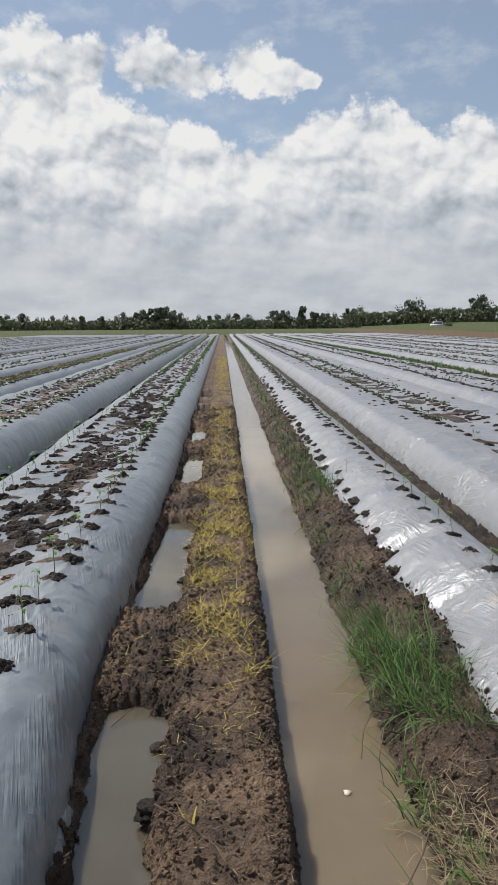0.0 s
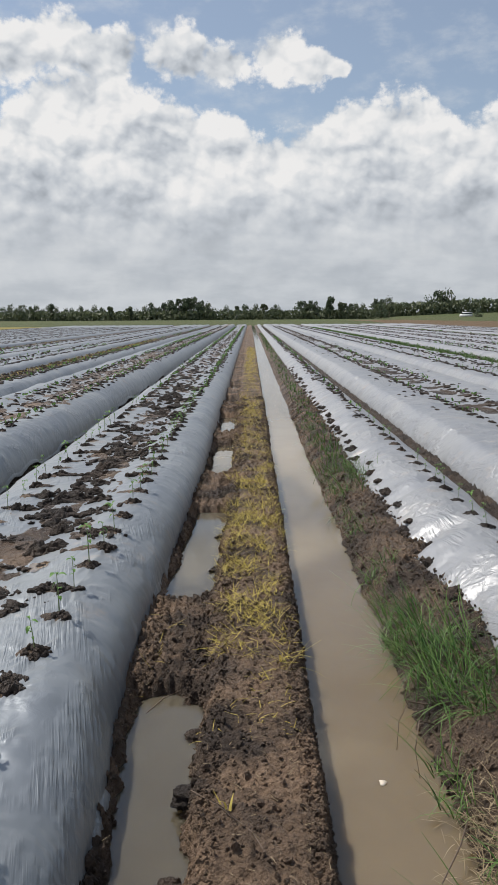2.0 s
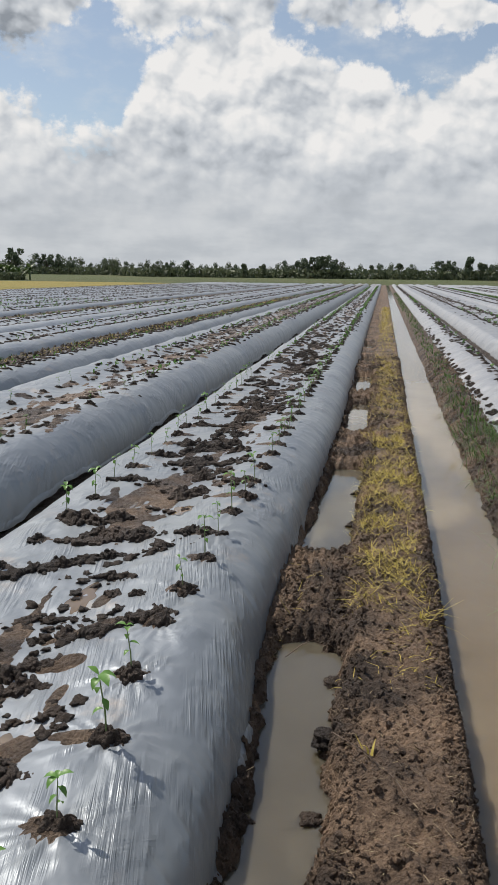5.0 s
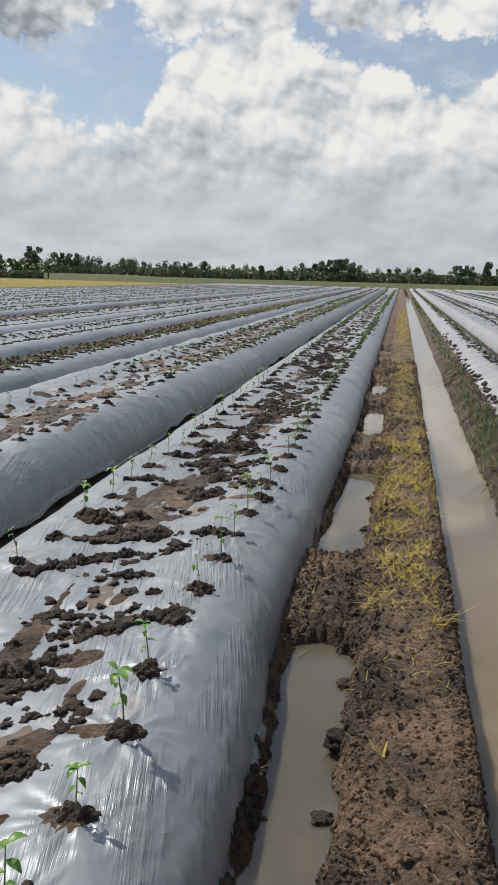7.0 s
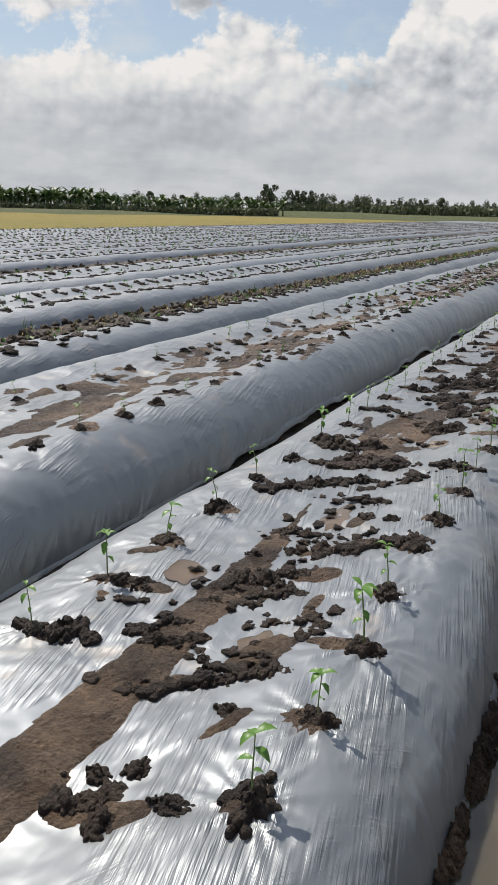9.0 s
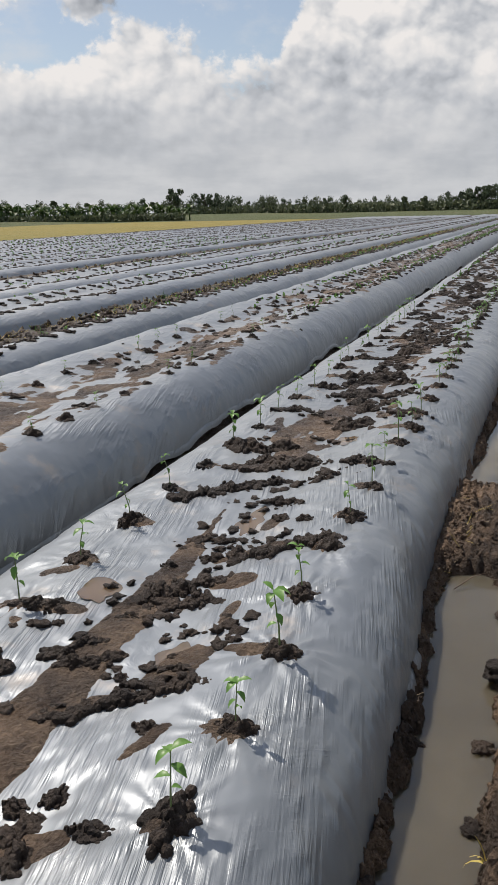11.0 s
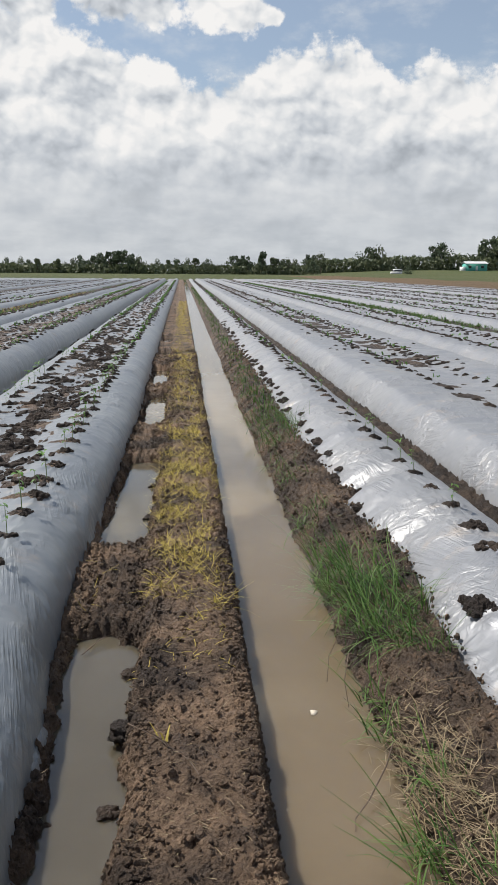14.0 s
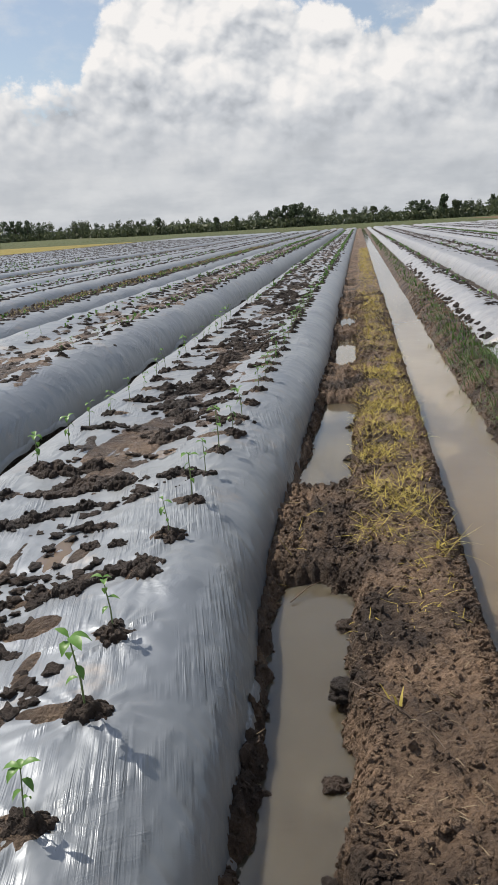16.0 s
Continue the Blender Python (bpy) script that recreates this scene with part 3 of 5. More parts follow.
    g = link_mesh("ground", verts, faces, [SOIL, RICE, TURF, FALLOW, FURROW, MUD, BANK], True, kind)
    tagged(g, "dark wet brown field soil in ridges and furrows, rice and fallow beyond", "ground", kind="structure")


def build_film(k, fine):
    bed = BEDS[k]
    rows = NEAR_ROWS[NEAR_ROWS < FAR]
    if not fine:
        rows = rows[::3]
    n = round((bed[1] - bed[0]) / (0.011 if k in (0, 13) else 0.03 if fine else 0.09))
    u = np.linspace(0, 1, n)
    X, Y = np.meshgrid(bed[0] + u * (bed[1] - bed[0]), rows)
    if k == 13:
        left = edge13(Y)
        X = left + u * (bed[1] - left)
    if k == 0:
        X = bed[0] + u * (foot0(Y) - bed[0])
    X = X + 0.03 * fbm(X * 0 + k, Y, 1.3, 4, 41) * np.where(u < 0.5, 1 - 2 * u, 2 * u - 1)
    Z = bed_height(bed, X, Y, k)
    if fine:
        # pulled creases down the sides and loose folds
        side = np.exp(-((np.minimum(u, 1 - u) * (bed[1] - bed[0]) - 0.1) / 0.14) ** 2)
        Z = Z + side * 0.005 * fbm(X * 1.0 + Y * 0.3, Y * 5.0, 2.0, 2, 42)
        foot = np.exp(-((np.minimum(u, 1 - u) * (bed[1] - bed[0]) - 0.05) / 0.09) ** 2)
        X = X + foot * np.where(u < 0.5, -1, 1) * 0.03 * np.abs(fbm(X * 0.5, Y * 14.0 + X * 6, 2.0, 2, 47))
        Z = Z + 0.012 * (0.25 - np.abs(fbm(X * 1.5 + Y, Y * 2.2 - X * 2.0, 2.2, 3, 43)))
        # creases that run out from each planting hole
        if k in (0, 13):
            for row in bed[3]:
                for px, py, r in plants(k, row, 1.5, 9.0):
                    j = slice(np.searchsorted(rows, py - 0.32), np.searchsorted(rows, py + 0.32))
                    dx, dy = X[j] - px, Y[j] - py
                    d, a = np.hypot(dx, dy), np.arctan2(dy, dx)
                    Z[j] = Z[j] + 0.006 * (np.sin(13 * a + 9 * r + 3 * np.sin(2 * a + 20 * r)) + 0.5 * np.sin(31 * a + 5 * np.sin(3 * a + 9 * r))) * np.minimum(d / 0.06, 1) * np.exp(-(d / (0.13 + 0.06 * r)) ** 2)
        if k == 0:
            # pleats along the split strips in the middle, and slack bulges down the side
            mid = np.exp(-((X + 1.38) / 0.3) ** 2) * step(5.0, 4.2, Y)
            Z = Z + mid * 0.009 * (0.3 - np.abs(fbm(X * 16.0 + Y * 2.2, Y * 0.9, 1.6, 3, 48)))
            slack = np.exp(-((X + 0.72) / 0.16) ** 2)
            Z = Z + slack * 0.03 * (0.2 - np.abs(fbm(X * 1.6 + Y * 0.8, Y * 1.1, 1.1, 2, 49)))
        if k == 1:
            slack = np.exp(-((X + 2.98) / 0.2) ** 2)
            Z = Z + slack * 0.06 * (0.2 - np.abs(fbm(X * 1.2 + Y * 0.5, Y * 0.8, 0.8, 2, 50)))
        if k == 13:
            Z = Z + 0.035 * (0.2 - np.abs(fbm(X * 2.5, Y * 1.6 + X, 1.7, 3, 44)))
    # right-hand beds take the film colour lightened as if sunlit
    pale = k >= 13
    ob = link_mesh("mulch_film", np.stack([X, Y, Z], -1).reshape(-1, 3), grid(X, Y), [FILM_SUNLIT if pale else FILM])
    tagged(ob, "silver plastic mulch film over a raised bed, muddy, coloured lighter as if sunlit" if pale else
           "silver grey plastic mulch film over a raised bed, creased and muddy", "plastic film", "mulch films over the beds")
    # the hems, laid flat at the foot on both sides
    for end, out in ((0, -1), (-1, 1)):
        w = np.array([-0.006, 0.004, 0.010, 0.013])
        hx = X[:, end][:, None] + out * w * (1 + 0.8 * value(rows[:, None] * 1.7 + k, w * 0, 91))
        hy = np.repeat(rows[:, None], 4, 1)
        hz = Z[:, end][:, None] + np.array([0.012, -0.006, -0.025, -0.045]) + 0.02 * fbm(hx * 0 + k, hy, 3.0, 3, 92) * (w > 0.008)
        f = grid(hx, hy)
        hem = link_mesh("hem", np.stack([hx, hy, hz], -1).reshape(-1, 3), f if end else f[:, ::-1], [FILM_SUNLIT if pale else FILM])
        hem.parent = ob
        tagged(hem, "tucked hem of the film, soiled")
    return ob


def build_water():
    for name, x0, x1, mat, label in (("water_ditch", 0.2, 1.02, WATER, "still muddy brown water in a straight ditch"),
                                     ("water_furrow", -0.58, -0.1, PUDDLE, "grey muddy puddles in a furrow beside the path"),
                                     ("water_seam", -2.85, -2.32, PUDDLE, "dark standing water between two film beds")):
        xs, ys = np.linspace(x0, x1, 5), np.array([-6.0, -3, 0, 1, 2, 4, 8, 16, 32, 64, 110, FAR])
        X, Y = np.meshgrid(xs, ys)
        ob = link_mesh(name, np.stack([X, Y, 0 * X + (WATER_Z if x0 > -1 else -0.205)], -1).reshape(-1, 3), grid(X, Y), [mat])
        tagged(ob, label, "water", kind="structure")


build_ground()
for k in range(len(BEDS)):
    build_film(k, k in (0, 1, 13, 14))
build_water()


# ---------------------------------------------------------------- small helpers for things
class Map:
    """Heights on a net, read between its knots."""
    def __init__(self, xs, ys, fn):
        X, Y = np.meshgrid(xs, ys)
        self.x0, self.dx, self.nx, self.ys = xs[0], xs[1] - xs[0], len(xs), list(ys)
        self.z = fn(X, Y).tolist()

    def at(self, x, y):
        u = min(max((x - self.x0) / self.dx, 0), self.nx - 1.001)
        i = int(u)
        j = min(max(bisect(self.ys, y) - 1, 0), len(self.ys) - 2)
        v = min(max((y - self.ys[j]) / (self.ys[j + 1] - self.ys[j]), 0), 1)
        a, b = self.z[j], self.z[j + 1]
        u -= i
        return (a[i] * (1 - u) + a[i + 1] * u) * (1 - v) + (b[i] * (1 - u) + b[i + 1] * u) * v


def bisect(values, y):
    lo, hi = 0, len(values)
    while lo < hi:
        mid = (lo + hi) // 2
        lo, hi = (lo, mid) if y < values[mid] else (mid + 1, hi)
    return lo


SOIL_MAP = Map(np.linspace(-0.75, 1.5, 181), NEAR_ROWS, path_height)
FILM_MAPS = [Map(np.linspace(bed[0], bed[1], 50), NEAR_ROWS[::2], lambda X, Y, bed=bed, k=k: bed_height(bed, X, Y, k)) for k, bed in enumerate(BEDS)]


def film_z(k, x, y):
    return FILM_MAPS[k].at(x, y)


def soil_z(x, y):
    return SOIL_MAP.at(x, y)


def lump(seed, sub=1, rough=0.35, flat=0.75):
    """A crumb of soil: a dented ball, about 1 in radius."""
    bm = bmesh.new()
    bmesh.ops.create_icosphere(bm, subdivisions=sub, radius=1.0)
    off = Vector((seed * 3.7, seed * 1.3, seed * 2.1))
    for v in bm.verts:
        n = noise.noise(v.co * 1.4 + off) + 0.5 * noise.noise(v.co * 3.5 + off)
        v.co *= 1 + rough * n
        v.co.z *= flat
    bm.verts.index_update()
    out = (np.array([v.co[:] for v in bm.verts]), np.array([[v.index for v in f.verts] for f in bm.faces]))
    bm.free()
    return out


def merge(pieces):
    """Joins (verts, faces) pairs of one face size."""
    vs, fs, n = [], [], 0
    for v, f in pieces:
        vs.append(v)
        fs.append(f + n)
        n += len(v)
    return np.concatenate(vs), np.concatenate(fs)


def turned(v, size, at, rng, tilt=3.14):
    m = Euler((rng.uniform(-tilt, tilt), rng.uniform(-tilt, tilt), rng.uniform(0, 6.28))).to_matrix()
    return (v * np.asarray(size)) @ np.array(m).T + np.asarray(at)


LOW_LUMPS = [lump(i + 20, 1, 0.55) for i in range(8)]
ROUGH_LUMPS = [lump(i + 40, 2, 0.9) for i in range(8)]


def blade(length, width, lean, curl, rng, segs=4):
    """A grass blade from its root at 0: a narrowing strip that bends over."""
    az = rng.uniform(0, 2 * math.pi)
    d, s = np.array([math.cos(az), math.sin(az), 0]), np.array([-math.sin(az), math.cos(az), 0])
    p, ang, pts = np.zeros(3), lean, []
    for i in range(segs + 1):
        w = width * (1 - (i / segs) ** 1.6) * 0.5 + 0.0004
        pts += [p - s * w, p + s * w]
        p = p + (d * math.sin(ang) + np.array([0, 0, math.cos(ang)])) * length / segs
        ang += curl / segs
    f = np.array([[2 * i, 2 * i + 1, 2 * i + 3, 2 * i + 2] for i in range(segs)])
    return np.array(pts), f


def tuft_mesh(seed, count, length, spread, lean=0.5, width=0.005, pull=(0, 0)):
    rng = random.Random(seed)
    out = []
    for _ in range(count):
        v, f = blade(length * rng.uniform(0.3, 1.1), width * rng.uniform(0.6, 1.2), abs(rng.gauss(lean * 0.5, lean * 0.8)),
                     rng.uniform(0.2, 2.0), rng)
        v = v + np.array([pull[0], pull[1], 0]) * (np.maximum(v[:, 2:3], 0) ** 1.2) * 2
        r, a = spread * math.sqrt(rng.random()), rng.uniform(0, 6.28)
        out.append((v + np.array([r * math.cos(a), r * math.sin(a), -0.01]), f))
    return merge(out)


def tube(points, radii, sides=6):
    """A round stick along points."""
    pts, out = [Vector(p) for p in points], []
    for i, p in enumerate(pts):
        d = (pts[min(i + 1, len(pts) - 1)] - pts[max(i - 1, 0)]).normalized()
        a = d.orthogonal().normalized()
        b = d.cross(a)
        for j in range(sides):
            t = 2 * math.pi * j / sides
            out.append((p + (a * math.cos(t) + b * math.sin(t)) * radii[i])[:])
    f = [[i * sides + j, i * sides + (j + 1) % sides, (i + 1) * sides + (j + 1) % sides, (i + 1) * sides + j]
         for i in range(len(pts) - 1) for j in range(sides)]
    return np.array(out), np.array(f)


def part(name, mesh, mats, parent, label=""):
    ob = link_mesh(name, mesh[0], mesh[1], mats)
    ob.parent = parent
    if label:
        tagged(ob, label)
    return ob


def put_all(makers, spots, rng):
    """Builds each kind once at its first spot, then copies it to the others. Spots: x, y, z, size."""
    made = {}
    for i, (x, y, z, s) in enumerate(spots):
        k = rng.randrange(len(makers))
        m = Matrix.Translation((x, y, z)) @ Matrix.Rotation(rng.uniform(0, 6.28), 4, "Z") @ Matrix.Diagonal((s, s, s, 1))
        if k not in made:
            made[k] = makers[k]()
            made[k].matrix_basis = m
        else:
            ob = copy_thing(made[k], Matrix.Identity(4))
            ob.matrix_basis = m


# ---------------------------------------------------------------- trees and the far edge
def crown_mesh(seed, shape, count, leaf):
    """Leaf clumps on lobes; height 1, base of the crown at its lowest lobe."""
    rng = random.Random(seed)
    lobes = []
    for _ in range(shape["lobes"]):
        z = rng.uniform(shape["low"], 0.9)
        w = shape["wide"] * math.sin(min(1, (z - shape["low"] + 0.12) / (1.02 - shape["low"])) * math.pi) ** 0.6
        a, r = rng.uniform(0, 6.28), w * rng.uniform(0.2, 0.9)
        lobes.append((r * math.cos(a), r * math.sin(a), z, rng.uniform(0.09, 0.19) * shape["fat"]))
    out = []
    for _ in range(count):
        cx, cy, cz, cr = rng.choice(lobes)
        d = Vector((rng.gauss(0, 1), rng.gauss(0, 1), rng.gauss(0, 0.8))).normalized() * cr * rng.uniform(0.55, 1.05)
        s = leaf * rng.uniform(0.6, 1.4)
        q = np.array([[-s, -s * 0.6, 0], [s * 0.8, -s * 0.5, 0.2 * s], [s, s * 0.6, 0], [-s * 0.7, s * 0.5, 0.25 * s]])
        out.append((turned(q, 1, (cx + d.x, cy + d.y, cz + d.z), rng), np.array([[0, 1, 2, 3]])))
    return merge(out), lobes


SHAPES = {"round": dict(lobes=20, low=0.15, wide=0.36, fat=1.15), "broad": dict(lobes=26, low=0.14, wide=0.5, fat=1.1),
          "tall": dict(lobes=12, low=0.35, wide=0.17, fat=0.8), "open": dict(lobes=9, low=0.4, wide=0.4, fat=0.8),
          "bushy": dict(lobes=24, low=0.04, wide=0.55, fat=1.2)}


def make_tree(seed, kind, olive):
    def build():
        rng = random.Random(seed)
        shape = SHAPES[kind]
        root = new("tree")
        mesh, lobes = crown_mesh(seed, shape, 1000, 0.03)
        wood = [tube([(0, 0, -0.02), (rng.uniform(-.03, .03), rng.uniform(-.03, .03), 0.3), (0.02, 0, 0.7)], (0.028, 0.02, 0.008), 5)]
        for lx, ly, lz, lr in lobes[:7]:
            wood.append(tube([(0, 0, min(0.3, lz * 0.6)), (lx * 0.5, ly * 0.5, lz * 0.8), (lx, ly, lz)], (0.014, 0.009, 0.003), 4))
        part("trunk", merge(wood), [BARK], root, "grey-brown trunk with limbs")
        part("crown", mesh, [CROWN_OLIVE if olive else CROWN], root)
        return tagged(root, "olive green leafy tree on the far field edge" if olive else "dark green leafy tree on the far field edge",
                      "tree", "trees along the field edge")
    return build


def frond(length, width, rise, az, droop, rng, ragged=True):
    """A long arching leaf from 0, folded along its rib."""
    n = 7
    d, s = np.array([math.cos(az), math.sin(az), 0]), np.array([-math.sin(az), math.cos(az), 0])
    p, ang, pts = np.zeros(3), rise, []
    for i in range(n + 1):
        t = i / n
        w = width * (math.sin(min(1.0, t * 1.05 + 0.08) * math.pi) ** 0.7 if t < 0.99 else 0.03)
        if ragged:
            w *= rng.uniform(0.75, 1.1)
        up = np.array([0, 0, w * 0.25])
        pts += [p - s * w * 0.5 + up, p, p + s * w * 0.5 + up]
        p = p + (d * math.cos(ang) + np.array([0, 0, math.sin(ang)])) * length / n
        ang -= droop / n
    f = []
    for i in range(n):
        a = 3 * i
        f += [[a, a + 1, a + 4, a + 3], [a + 1, a + 2, a + 5, a + 4]]
    return np.array(pts), np.array(f)


def make_banana(seed, palm=False):
    def build():
        rng = random.Random(seed)
        root = new("palm_tree" if palm else "banana_plant")
        h = 0.5 if palm else 0.42
        part("trunk", tube([(0, 0, -0.02), (0.01, 0, h * 0.5), (0.02, 0.01, h)], (0.035, 0.03, 0.02), 6), [BARK if palm else BANANA], root)
        leaves = []
        for i in range(16 if palm else 11):
            az = rng.uniform(0, 6.28)
            v, f = frond(rng.uniform(0.38, 0.55), 0.10 if palm else 0.13, rng.uniform(-0.2, 1.4), az, rng.uniform(0.8, 1.9), rng)
            leaves.append((v + np.array([0.02, 0.01, h - 0.04]), f))
        part("crown", merge(leaves), [CROWN if palm else BANANA], root)
        return tagged(root, "dark green palm in a plantation row" if palm else "green banana plant with long arching leaves",
                      "palm" if palm else "banana plant", "palms along the field edge" if palm else "banana plants along the bank")
    return build


def build_far_edge():
    rng = random.Random(7)
    spots = {"mixed": [], "big": [], "thin": [], "banana": [], "palm": []}

    def at(tan, dist, el, kind):
        base = float(land(np.array(tan * dist), np.array(float(dist)))) - 0.1
        top = 1.65 + dist * math.sqrt(1 + tan * tan) * math.tan(radians(el))
        spots[kind].append((tan * dist, dist, base, max(1.5, top - base)))

    # continuous low woods
    t = -0.95
    while t < 0.17:
        at(t, rng.uniform(325, 350), rng.uniform(0.35, 0.85) + (0.15 if t < -0.2 else 0), "mixed")
        t += rng.uniform(0.006, 0.013)
    # taller groups: direction, height angle
    for tan, el in ((-0.104, 1.0), (-0.096, 1.12), (-0.085, 1.3), (-0.077, 1.38), (-0.068, 1.32), (-0.058, 1.1), (-0.05, 0.95),
                    (0.06, 1.0), (0.069, 1.12), (0.079, 1.0), (-0.12, 0.95), (-0.435, 1.2), (-0.42, 1.28), (-0.405, 1.22), (-0.39, 1.05),
                    (-0.335, 0.95), (-0.345, 0.85), (-0.275, 0.88), (-0.262, 0.8), (-0.462, 1.66), (-0.468, 1.2), (0.031, 0.8), (-0.005, 0.72), (0.118, 0.9), (0.128, 0.85)):
        at(tan, 322, el, "big")
    for tan, el in ((0.096, 1.36), (-0.169, 0.8), (-0.145, 0.78), (0.11, 1.0), (-0.24, 0.95)):
        at(tan, 318, el, "thin")
    # banana plants on the left bank, palms on the right
    t = -0.98
    while t < -0.44:
        far = 150 + 40 * (t + 0.98)
        at(t, far + rng.uniform(-3, 6), 1.0 + 0.6 * step(-0.62, -0.8, t) + rng.uniform(-0.2, 0.3), "banana")
        t += rng.uniform(0.005, 0.009)
    t = 0.148
    while t < 0.5:
        at(t, 405 + rng.uniform(-8, 8), 1.15 + 0.75 * (t - 0.15) / 0.2 * 0.55 + rng.uniform(-0.12, 0.15), "palm")
        t += rng.uniform(0.0042, 0.0075)
    for tan, el in ((0.155, 1.2), (0.166, 1.25), (0.226, 1.62), (0.236, 1.7), (0.308, 1.85), (0.316, 1.9), (0.376, 2.3), (0.384, 2.4), (0.392, 2.2)):
        at(tan, 398, el, "big")
    at(0.275, 322, 0.42, "mixed")
    mixed = [make_tree(11 + i, k, o) for i, (k, o) in enumerate((("round", 0), ("bushy", 1), ("broad", 0), ("bushy", 0), ("open", 1), ("round", 1)))]
    put_all(mixed, spots["mixed"], rng)
    put_all([make_tree(31, "broad", 0), make_tree(32, "round", 0), make_tree(33, "broad", 1), make_tree(34, "open", 0)], spots["big"], rng)
    put_all([make_tree(41, "tall", 1), make_tree(42, "tall", 0)], spots["thin"], rng)
    put_all([make_banana(i) for i in (51, 52, 53, 54)], spots["banana"], rng)
    put_all([make_banana(i, True) for i in (61, 62, 63)], spots["palm"], rng)
    # undergrowth along the foot of the trees
    out = []
    for _ in range(24000):
        t = rng.uniform(-1.0, 0.5)
        if t < -0.45:
            d, b, h = 147 + 40 * (t + 0.98) + rng.uniform(-2, 6), 0.1, 1.3
        elif t < 0.15:
            d, b, h = 320 + rng.uniform(-4, 10), 0.2, 3.4
        else:
            d, b, h = 392 + rng.uniform(-4, 6), float(land(np.array(t * 395), np.array(395.0))) - 0.2, 6.0
        s = rng.uniform(0.25, 0.6) * d / 320 + 0.12
        q = np.array([[-s, -s * 0.7, 0], [s, -s * 0.5, 0], [s * 0.8, s * 0.7, 0], [-s, s * 0.6, 0]])
        out.append((turned(q, 1, (t * d, d, b + h * rng.random() ** 1.5), rng), np.array([[0, 1, 2, 3]])))
    v, f = merge(out)
    tagged(link_mesh("undergrowth", v, f, [CROWN_OLIVE]), "dark tangled undergrowth below the far trees", "bushes", kind="stuff")


def box(x0, x1, y0, y1, z0, z1, bevel=0.0):
    bm = bmesh.new()
    bmesh.ops.create_cube(bm, size=1.0)
    for v in bm.verts:
        v.co = Vector(((x0 + x1) / 2 + v.co.x * (x1 - x0), (y0 + y1) / 2 + v.co.y * (y1 - y0), (z0 + z1) / 2 + v.co.z * (z1 - z0)))
    if bevel:
        bmesh.ops.bevel(bm, geom=bm.edges[:], offset=bevel, segments=2, affect="EDGES")
    bmesh.ops.triangulate(bm, faces=bm.faces[:])
    bm.verts.index_update()
    out = (np.array([v.co[:] for v in bm.verts]), np.array([[v.index for v in f.verts] for f in bm.faces]))
    bm.free()
    return out


def build_house():
    root = new("house")
    root.location = (137.0, 380.0, 3.0)
    wall = plain("turquoise_wall", rgb(0.10, 0.42, 0.36), 0.7)
    pale = plain("white_roof", rgb(0.72, 0.74, 0.74), 0.5)
    dark = plain("window_dark", rgb(0.03, 0.035, 0.04), 0.3)
    part("wall", box(-5, 5, 0, 6, -1.4, 2.6), [wall], root, "turquoise painted wall")
    roof = np.array([[-5.4, -0.7, 2.6], [5.4, -0.7, 2.6], [5.4, 3, 3.7], [-5.4, 3, 3.7], [5.4, 6.7, 2.6], [-5.4, 6.7, 2.6],
                     [-5.4, -0.7, 2.45], [5.4, -0.7, 2.45], [5.4, 3, 3.5], [-5.4, 3, 3.5], [5.4, 6.7, 2.45], [-5.4, 6.7, 2.45]])
    rf = np.array([[0, 1, 2, 3], [3, 2, 4, 5], [7, 6, 9, 8], [8, 9, 11, 10], [0, 6, 7, 1], [4, 10, 11, 5]])
    part("roof", (roof, rf), [pale], root, "pale metal roof")
    part("door", box(-0.5, 0.5, -0.06, 0.02, -0.5, 1.6), [pale], root)
    for x in (-3.2, 2.8):
        w = part("window", box(x - 0.7, x + 0.7, -0.05, 0.02, 0.6, 1.7), [dark], root)
        part("frame", box(x - 0.8, x + 0.8, -0.09, -0.05, 1.7, 1.8), [pale], w)
    part("lean_to", box(-6.6, -5.0, 0.5, 4.5, -1.4, 1.2), [pale], root, "low white side room")
    tagged(root, "turquoise house with a pale metal roof before palms", "house")


def build_van():
    root = new("van")
    root.location = (86.0, 330.0, 0.55)
    white = plain("white_paint", rgb(0.75, 0.76, 0.77), 0.35)
    dark = plain("van_glass", rgb(0.03, 0.035, 0.04), 0.15)
    tyre = plain("tyre", rgb(0.02, 0.02, 0.02), 0.8)
    part("body", box(-2.4, 2.4, -0.9, 0.9, 0.1, 1.2, 0.12), [white], root)
    part("cabin", box(-1.6, 2.3, -0.85, 0.85, 1.15, 2.1, 0.2), [white], root)
    part("side_window", box(-1.3, 2.0, -0.875, -0.84, 1.3, 1.85, 0.03), [dark], root)
    part("windscreen", box(-1.72, -1.5, -0.75, 0.75, 1.25, 1.9, 0.05), [dark], root)
    for x in (-1.5, 1.5):
        for y in (-0.85, 0.85):
            part("wheel", tube([(x, y - 0.1, 0.05), (x, y + 0.1, 0.05)], (0.33, 0.33), 14), [tyre], root)
    tagged(root, "small white van parked at the edge of the far field", "van")


build_far_edge()
build_house()
build_van()


